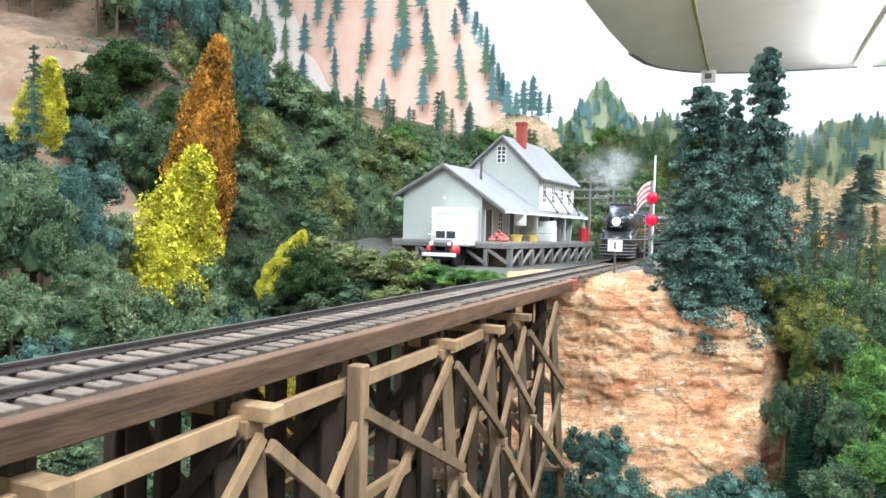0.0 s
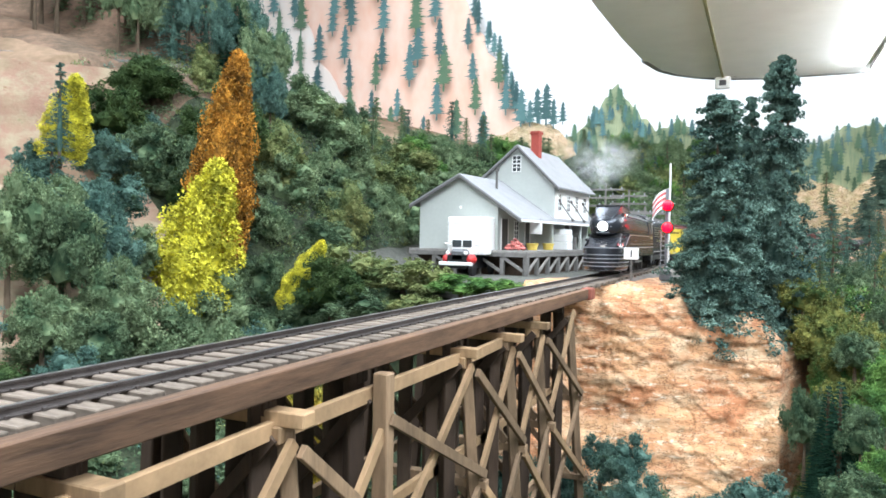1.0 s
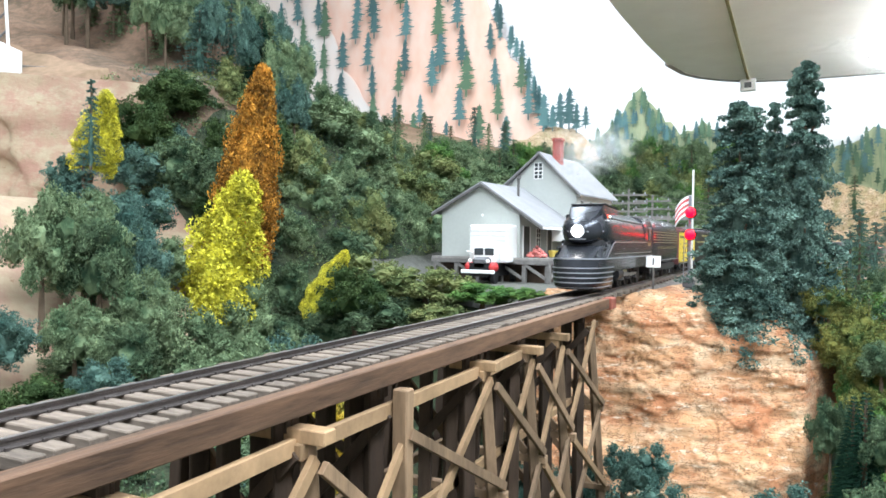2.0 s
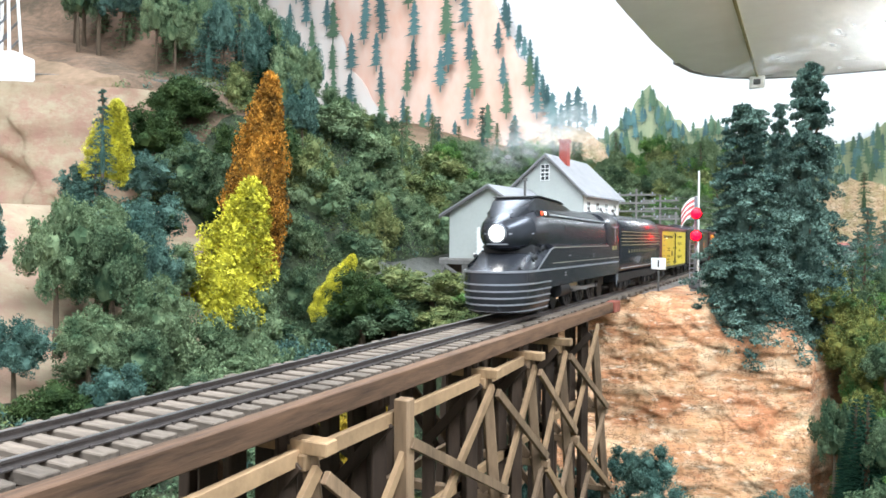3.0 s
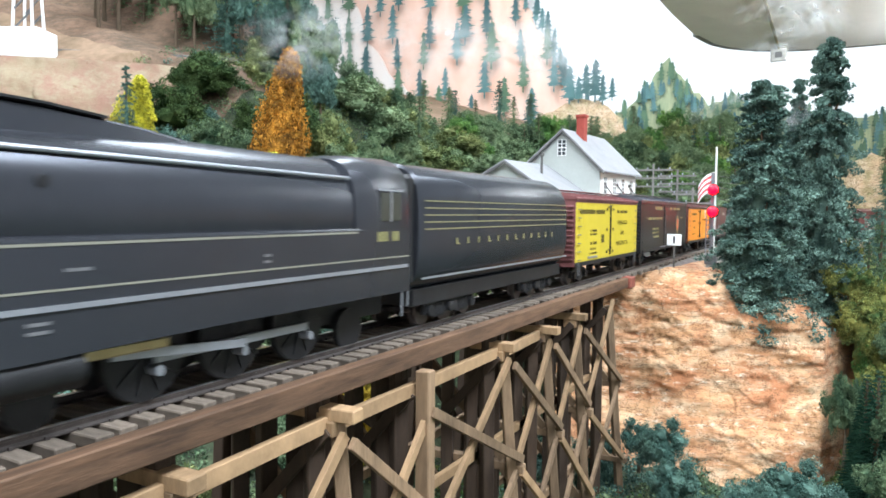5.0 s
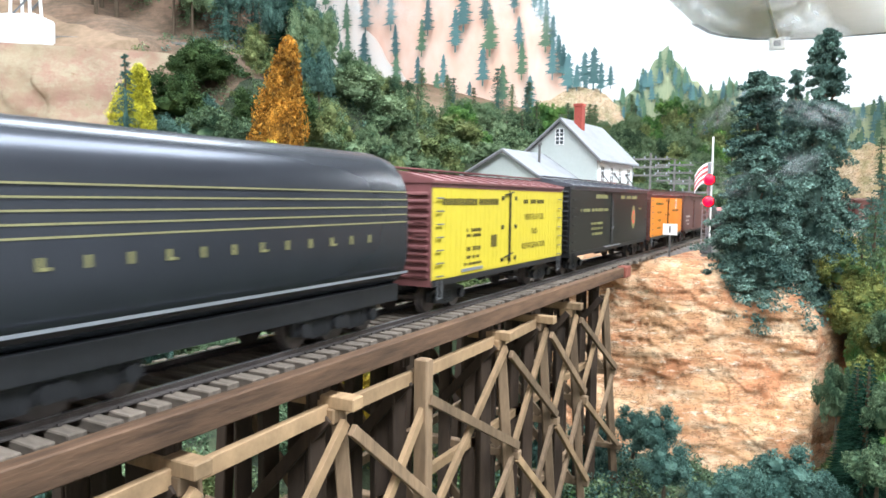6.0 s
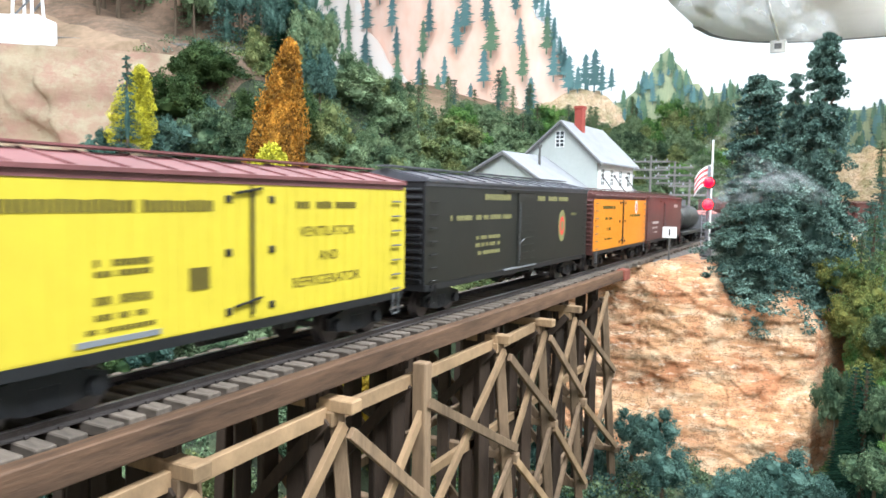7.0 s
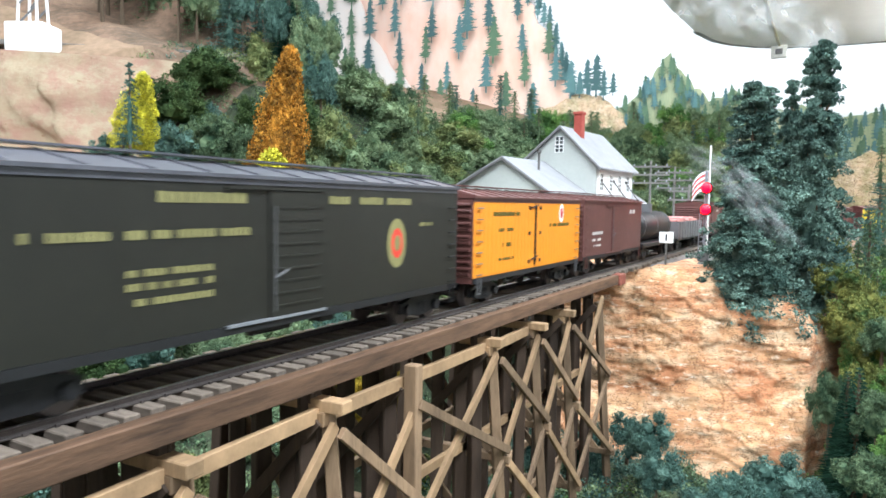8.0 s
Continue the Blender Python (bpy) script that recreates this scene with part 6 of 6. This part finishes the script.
# more bushes between the singled-out ones
for k in range(120):
    x, y = rb_.uniform(-46, -10), rb_.uniform(12, 100)
    if (x > -27 and 46 < y < 98) or (x > -18 and y > 43) or (y < 44 and x < -27):
        continue
    s = rb_.uniform(2.4, 4.2)
    bush(x, y, height(x, y) + 0.5, s, s * rb_.uniform(0.8, 1.2), rb_.choice(("green", "deep", "dark", "green", "teal", "olive", "green") if y < 56 else ("green", "olive", "olive", "green", "deep")))
for k in range(60):
    x, y = rb_.uniform(-52, 6), rb_.uniform(99, 150)
    s = rb_.uniform(3, 5)
    bush(x, y, height(x, y) + 0.5, s, s * 0.9, rb_.choice(("green", "green", "deep", "leaf")))
for k in range(34):
    x, y = rb_.uniform(15, 50), rb_.uniform(38, 72)
    s = rb_.uniform(1.6, 3.0)
    bush(x, y, height(x, y) + 0.3, s, s, rb_.choice(("olive", "vine", "leaf", "green")))
for k in range(30):
    x, y = rb_.uniform(-60, 2), rb_.uniform(108, 160)
    h = rb_.uniform(7, 12)
    conifer(x, y, height(x, y) - 0.3, h, h * 0.22, rb_.choice(("green", "teal", "dark")))
for k in range(64):
    y = rb_.uniform(57, 92)
    x = 9.0 - 0.80 * y - rb_.uniform(-4, 22)
    tall_tree(x, y, height(x, y) - 0.4, rb_.uniform(8.5, 12.5), rb_.uniform(2.1, 3.2), rb_.choice(("green", "teal", "teal", "green")))
for k in range(22):
    b, d = radians(rb_.uniform(43, 56.5)), rb_.uniform(92, 116)
    x, y = 13 - d * math.sin(b), -2 + d * math.cos(b)
    tall_tree(x, y, height(x, y) - 0.4, rb_.uniform(9, 13), rb_.uniform(2.3, 3.3), rb_.choice(("green", "teal", "teal", "deep")))
# trees before the bare cliff
for x, y, h, r, kind in ((-27.8, 26.0, 10.5, 2.6, "green"), (-26.8, 29.2, 10.0, 2.7, "deep"), (-27.4, 33.0, 9.0, 2.4, "teal"), (-24.4, 30.6, 8.0, 2.5, "green"), (-28.8, 30.2, 9.5, 2.8, "green"), (-30.4, 33.6, 9.0, 2.8, "teal"),
                         (-23.6, 25.2, 6.8, 2.2, "green"), (-22.4, 27.8, 6.2, 2.3, "deep"), (-31.5, 23.6, 8.5, 1.9, "teal"), (-24.8, 21.6, 6.0, 2.0, "teal"),
                         (-20.6, 24.6, 5.0, 2.0, "teal"), (-21.0, 33.5, 3.6, 2.2, "green"), (-19.6, 29.5, 4.2, 2.0, "deep"), (-19.5, 41.0, 4.5, 2.4, "deep")):
    tall_tree(x, y, height(x, y) - 0.4, h, r, kind)
tall_tree(-8.6, 31.0, height(-8.6, 31.0) - 0.3, 9.8, 2.6, "autumn")
tall_tree(-10.2, 35.5, height(-10.2, 35.5) - 0.3, 8.6, 2.2, "autumn")
for k in range(52):
    x, y = rb_.uniform(16, 62), rb_.uniform(64, 170)
    if abs(math.hypot(x - (MID + RADIUS), y - BEND) - RADIUS) < 4:
        continue
    h = rb_.uniform(4, 8)
    conifer(x, y, height(x, y) - 0.3, h, h * 0.22, rb_.choice(("dark", "dark", "teal", "green")))


def carpet(kind, count, where, seed, size=0.11, per=44):
    """Low clump foliage strewn over the ground: nobody could count it."""
    r = np.random.RandomState(seed)
    cs, rs = [], []
    while len(cs) < count:
        x, y = where(r)
        p = noise.noise(Vector((x * 0.13, y * 0.13, seed)))
        if p < -0.12:
            continue
        cs.append((x, y, height(x, y) + r.uniform(0.0, 0.7) + 0.8 * max(0, p)))
        rs.append(r.uniform(0.35, 0.95))
    ob = new("undergrowth", leaf_cloud(cs, rs, per, size, "undergrowth", LEAF[kind], None, 0.2))
    tagged(ob, WORDS[kind] + " clump foliage covering the hillside", "undergrowth", kind="stuff")


def slope(r):
    while True:
        x, y = r.uniform(-52, -6), r.uniform(6, 106)
        if (y < 43 and x < -25 - 0.2 * max(0, y - 30)) or (x > -25.5 and 50 < y < 99) or (x > -20 and 46 < y < 52) or (y < 47 and x < min(-38, -47 + (y - 47) * 1.3 + 6)):
            continue
        return x, y


def canyon(r):
    while True:
        x, y = r.uniform(-9, 34), r.uniform(4, 84)
        if x < 15.4 and y > 40:
            continue
        return x, y


def beyond(r):
    while True:
        x, y = r.uniform(-60, 60), r.uniform(100, 165)
        if x > 6 and r.rand() < 0.6 or abs(math.hypot(x - (MID + RADIUS), y - BEND) - RADIUS) < 5:
            continue
        return x, y


for kind, count, seed in (("green", 800, 1), ("deep", 1700, 2), ("teal", 250, 3), ("olive", 900, 4)):
    carpet(kind, count, slope, seed)
for kind, count, seed in (("deep", 1200, 5), ("leaf", 800, 6), ("vine", 500, 7), ("teal", 800, 8)):
    carpet(kind, count, canyon, seed)
for kind, count, seed in (("green", 700, 9), ("deep", 500, 10)):
    carpet(kind, count, beyond, seed, 0.2, 24)


def flank(r):
    return r.uniform(13.6, 24), r.uniform(42, 70)


def foot(r):
    return r.uniform(-6, 16), r.uniform(34, 52)


for kind, count, seed in (("deep", 160, 11), ("vine", 420, 12), ("olive", 300, 13), ("leaf", 260, 14)):
    carpet(kind, count, flank, seed)
for kind, count, seed in (("teal", 260, 15), ("deep", 220, 16), ("green", 200, 17)):
    carpet(kind, count, foot, seed)

for x, y, up, w, kind in ((-33.5, 46.0, 1.0, 2.8, "dark"), (-35.0, 48.0, 1.2, 3.0, "deep"), (-36.5, 50.0, 1.2, 3.0, "dark"), (-33.0, 50.5, 1.0, 2.8, "deep"), (-38.0, 47.0, 0.8, 2.8, "deep"), (-31.0, 45.0, 0.6, 2.6, "dark"), (-35.5, 44.6, 0.6, 2.4, "deep")):
    bush(x, y, height(x, y) + up, w, w, kind)
for x, y, h in ((19.6, 92, 10.5), (21.8, 98, 9.0), (18.2, 84, 7.5), (23.8, 95, 8.0)):
    conifer(x, y, height(x, y) - 0.3, h, h * 0.24, "teal")

# blue-green growth before the smaller yellow tree
conifer(-35.6, 34.4, height(-35.6, 34.4) - 0.3, 7.5, 1.9, "teal")
for k in range(60):
    x, y = rb_.uniform(-46, 12), rb_.uniform(150, 187)
    w = rb_.uniform(3.6, 5.4)
    bush(x, y, height(x, y) + 0.8, w, w * 1.15, rb_.choice(("green", "leaf", "green", "olive", "green")))
for k in range(46):
    x, y = rb_.uniform(-34, 8), rb_.uniform(122, 164)
    w = rb_.uniform(3, 4.6)
    bush(x, y, height(x, y) + 0.6, w, w * 1.1, rb_.choice(("green", "leaf", "green", "olive")))
for x, y, up, s in ((-37.2, 34.6, 1.6, 2.3), (-34.2, 34.0, 1.4, 2.4), (-39.0, 35.5, 1.8, 2.2), (-36.0, 33.2, 0.6, 2.6)):
    bush(x, y, height(x, y) + up, s, s * 1.1, "teal")

# shrubs at the foot and along the flank of the bluff
for x, y, s, tall, kind in ((-2.5, 41, 2.0, 2.6, "teal"), (1.0, 42, 1.9, 3.4, "teal"), (8.5, 42, 2.2, 1.7, "teal"), (11.5, 43, 2.3, 1.9, "teal"), (14.5, 43, 2.4, 2.0, "green"),
                            (16.0, 47, 2.0, 2.4, "deep"), (16.8, 52, 2.0, 3.2, "vine"), (17.5, 56, 2.6, 3.6, "leaf"), (17.2, 60, 2.6, 4.0, "vine"), (19.5, 50, 2.4, 2.6, "green"), (20.5, 58, 3.0, 3.4, "deep")):
    bush(x, y, height(x, y) + 0.4 * tall, s, tall, kind)
for x, y, h in ((17.4, 45.5, 8.5), (20.5, 47, 7.0)):
    conifer(x, y, height(x, y) - 0.3, h, h * 0.27, "brush")
for k in range(40):
    x, y = rb_.uniform(-24, 10), rb_.uniform(103, 128)
    s = rb_.uniform(2.4, 3.8)
    bush(x, y, height(x, y) + 0.6, s, s, rb_.choice(("green", "leaf", "green", "olive")))


# ---- smoke: soft wisps that drift ----
def smoke_material():
    m = bpy.data.materials.new("smoke")
    m.use_nodes = True
    n, ln = m.node_tree.nodes, m.node_tree.links
    out = n["Material Output"]
    n.remove(n["Principled BSDF"])
    co = n.new("ShaderNodeTexCoord")
    sep = n.new("ShaderNodeVectorMath")
    sep.operation = "LENGTH"
    mp = n.new("ShaderNodeMapping")
    mp.inputs["Scale"].default_value = (100, 0, 100)
    ln.new(co.outputs["Object"], mp.inputs["Vector"])
    ln.new(mp.outputs[0], sep.inputs[0])
    fall = n.new("ShaderNodeMapRange")
    fall.interpolation_type = "SMOOTHSTEP"
    for k, v in (("From Min", 1.0), ("From Max", 0.1), ("To Min", 0.0), ("To Max", 0.5)):
        fall.inputs[k].default_value = v
    ln.new(sep.outputs["Value"], fall.inputs["Value"])
    ns = n.new("ShaderNodeTexNoise")
    ns.inputs["Scale"].default_value = 160
    ns.inputs["Detail"].default_value = 5
    ns.inputs["Distortion"].default_value = 1.2
    ln.new(co.outputs["Object"], ns.inputs["Vector"])
    rg = n.new("ShaderNodeMapRange")
    rg.inputs["From Min"].default_value, rg.inputs["From Max"].default_value = 0.36, 0.74
    ln.new(ns.outputs["Fac"], rg.inputs["Value"])
    mul = n.new("ShaderNodeMath")
    mul.operation = "MULTIPLY"
    ln.new(fall.outputs[0], mul.inputs[0])
    ln.new(rg.outputs[0], mul.inputs[1])
    tr = n.new("ShaderNodeBsdfTransparent")
    df = n.new("ShaderNodeBsdfDiffuse")
    df.inputs["Color"].default_value = (0.85, 0.87, 0.88, 1)
    mx = n.new("ShaderNodeMixShader")
    ln.new(mul.outputs[0], mx.inputs[0])
    ln.new(tr.outputs[0], mx.inputs[1])
    tl = n.new("ShaderNodeBsdfTranslucent")
    tl.inputs["Color"].default_value = (0.95, 0.96, 0.97, 1)
    both = n.new("ShaderNodeMixShader")
    ln.new(df.outputs[0], both.inputs[1])
    ln.new(tl.outputs[0], both.inputs[2])
    ln.new(both.outputs[0], mx.inputs[2])
    ln.new(mx.outputs[0], out.inputs["Surface"])
    return m


M["smoke"] = smoke_material()
SMOKE = []


def wisp(sx, sy, sz, rows, seed):
    """A rounded wisp; its rows say when and where it drifts."""
    bm = B()
    bmesh.ops.create_icosphere(bm, subdivisions=4, radius=1)
    for v in bm.verts:
        v.co *= 1 + 0.2 * noise.noise(v.co * 1.7 + Vector((seed * 3.1, 0, 0)))
    bmesh.ops.delete(bm, geom=[f for f in bm.faces if f.normal.y > 0.05], context="FACES")
    ob = part("smoke_wisp", bm, M["smoke"], None, smooth="all")
    ob.scale = (sx, sy, sz)
    ob.visible_shadow = False
    tagged(ob, "thin white wisp of locomotive smoke in the air", "smoke", "smoke over the train")
    SMOKE.append((ob, rows))


for k in range(5):
    rows = []
    for t in (0, 1, 2, 3, 4, 5, 6, 7, 8):
        front = float(np.interp(t, [a for a, _ in FRONT], [b for _, b in FRONT]))
        lag = 5.0 + k * (4.5 + 1.1 * t)
        calm = 1 - ease(4.2, 7.0, t)
        rows.append((t, -0.5 - 0.2 * lag * calm + (5 + k) * (1 - calm), max(front, 10) + lag, 7.6 + 0.21 * lag + 2 * (1 - calm), -14 + 4 * k + 3 * t))
    wisp(2.4 + 1.0 * k, 1.0, 1.3 + 0.45 * k, rows, k)
wisp(9, 1.5, 2.2, [(0, 30, 150, 34, 0), (3, 18, 120, 30, -8), (5, 9, 88, 28, -14), (8, 10, 80, 26, -20)], 11)
wisp(6, 1.5, 3.0, [(0, 34, 150, 30, 20), (3, 17, 110, 33, 25), (5, 10, 88, 27, 30), (8, 12, 86, 24, 40)], 12)
wisp(7, 1.2, 2.4, [(0, 40, 150, 36, 10), (2.5, 22, 104, 30, 5), (4, 8, 90, 25, -15), (6, 9, 82, 22, -30), (8, 11, 80, 20, -40)], 21)
wisp(5, 1.2, 3.2, [(0, 44, 150, 32, 0), (2.5, 26, 100, 29, 20), (4, 12, 92, 29, 30), (6, 13, 86, 22, 40), (8, 14, 84, 18, 55)], 22)
wisp(8, 1.2, 1.6, [(0, 36, 150, 40, -5), (2.5, 14, 96, 27, -10), (4, 3, 88, 21, -24), (6, 6, 78, 15, -34), (8, 8, 70, 12, -42)], 23)
wisp(5.5, 1.2, 1.5, [(0, 16, 84, 14, 10), (4, 14, 70, 16, 0), (6.5, 9, 55, 5.2, -18), (8, 8, 54, 6.5, 35)], 13)
wisp(4.5, 1.0, 1.1, [(0, 20, 84, 18, 10), (4, 17, 76, 20, 0), (6.5, 12, 54, 8.0, 20), (8, 10, 53, 4.0, 42)], 14)


def drift():
    for ob, rows in SMOKE:
        keep = ob.scale.copy()
        walk(ob, [(t, at(x, y, z, 0, a, 23)) for t, x, y, z, a in rows])
        ob.scale = keep


motions()
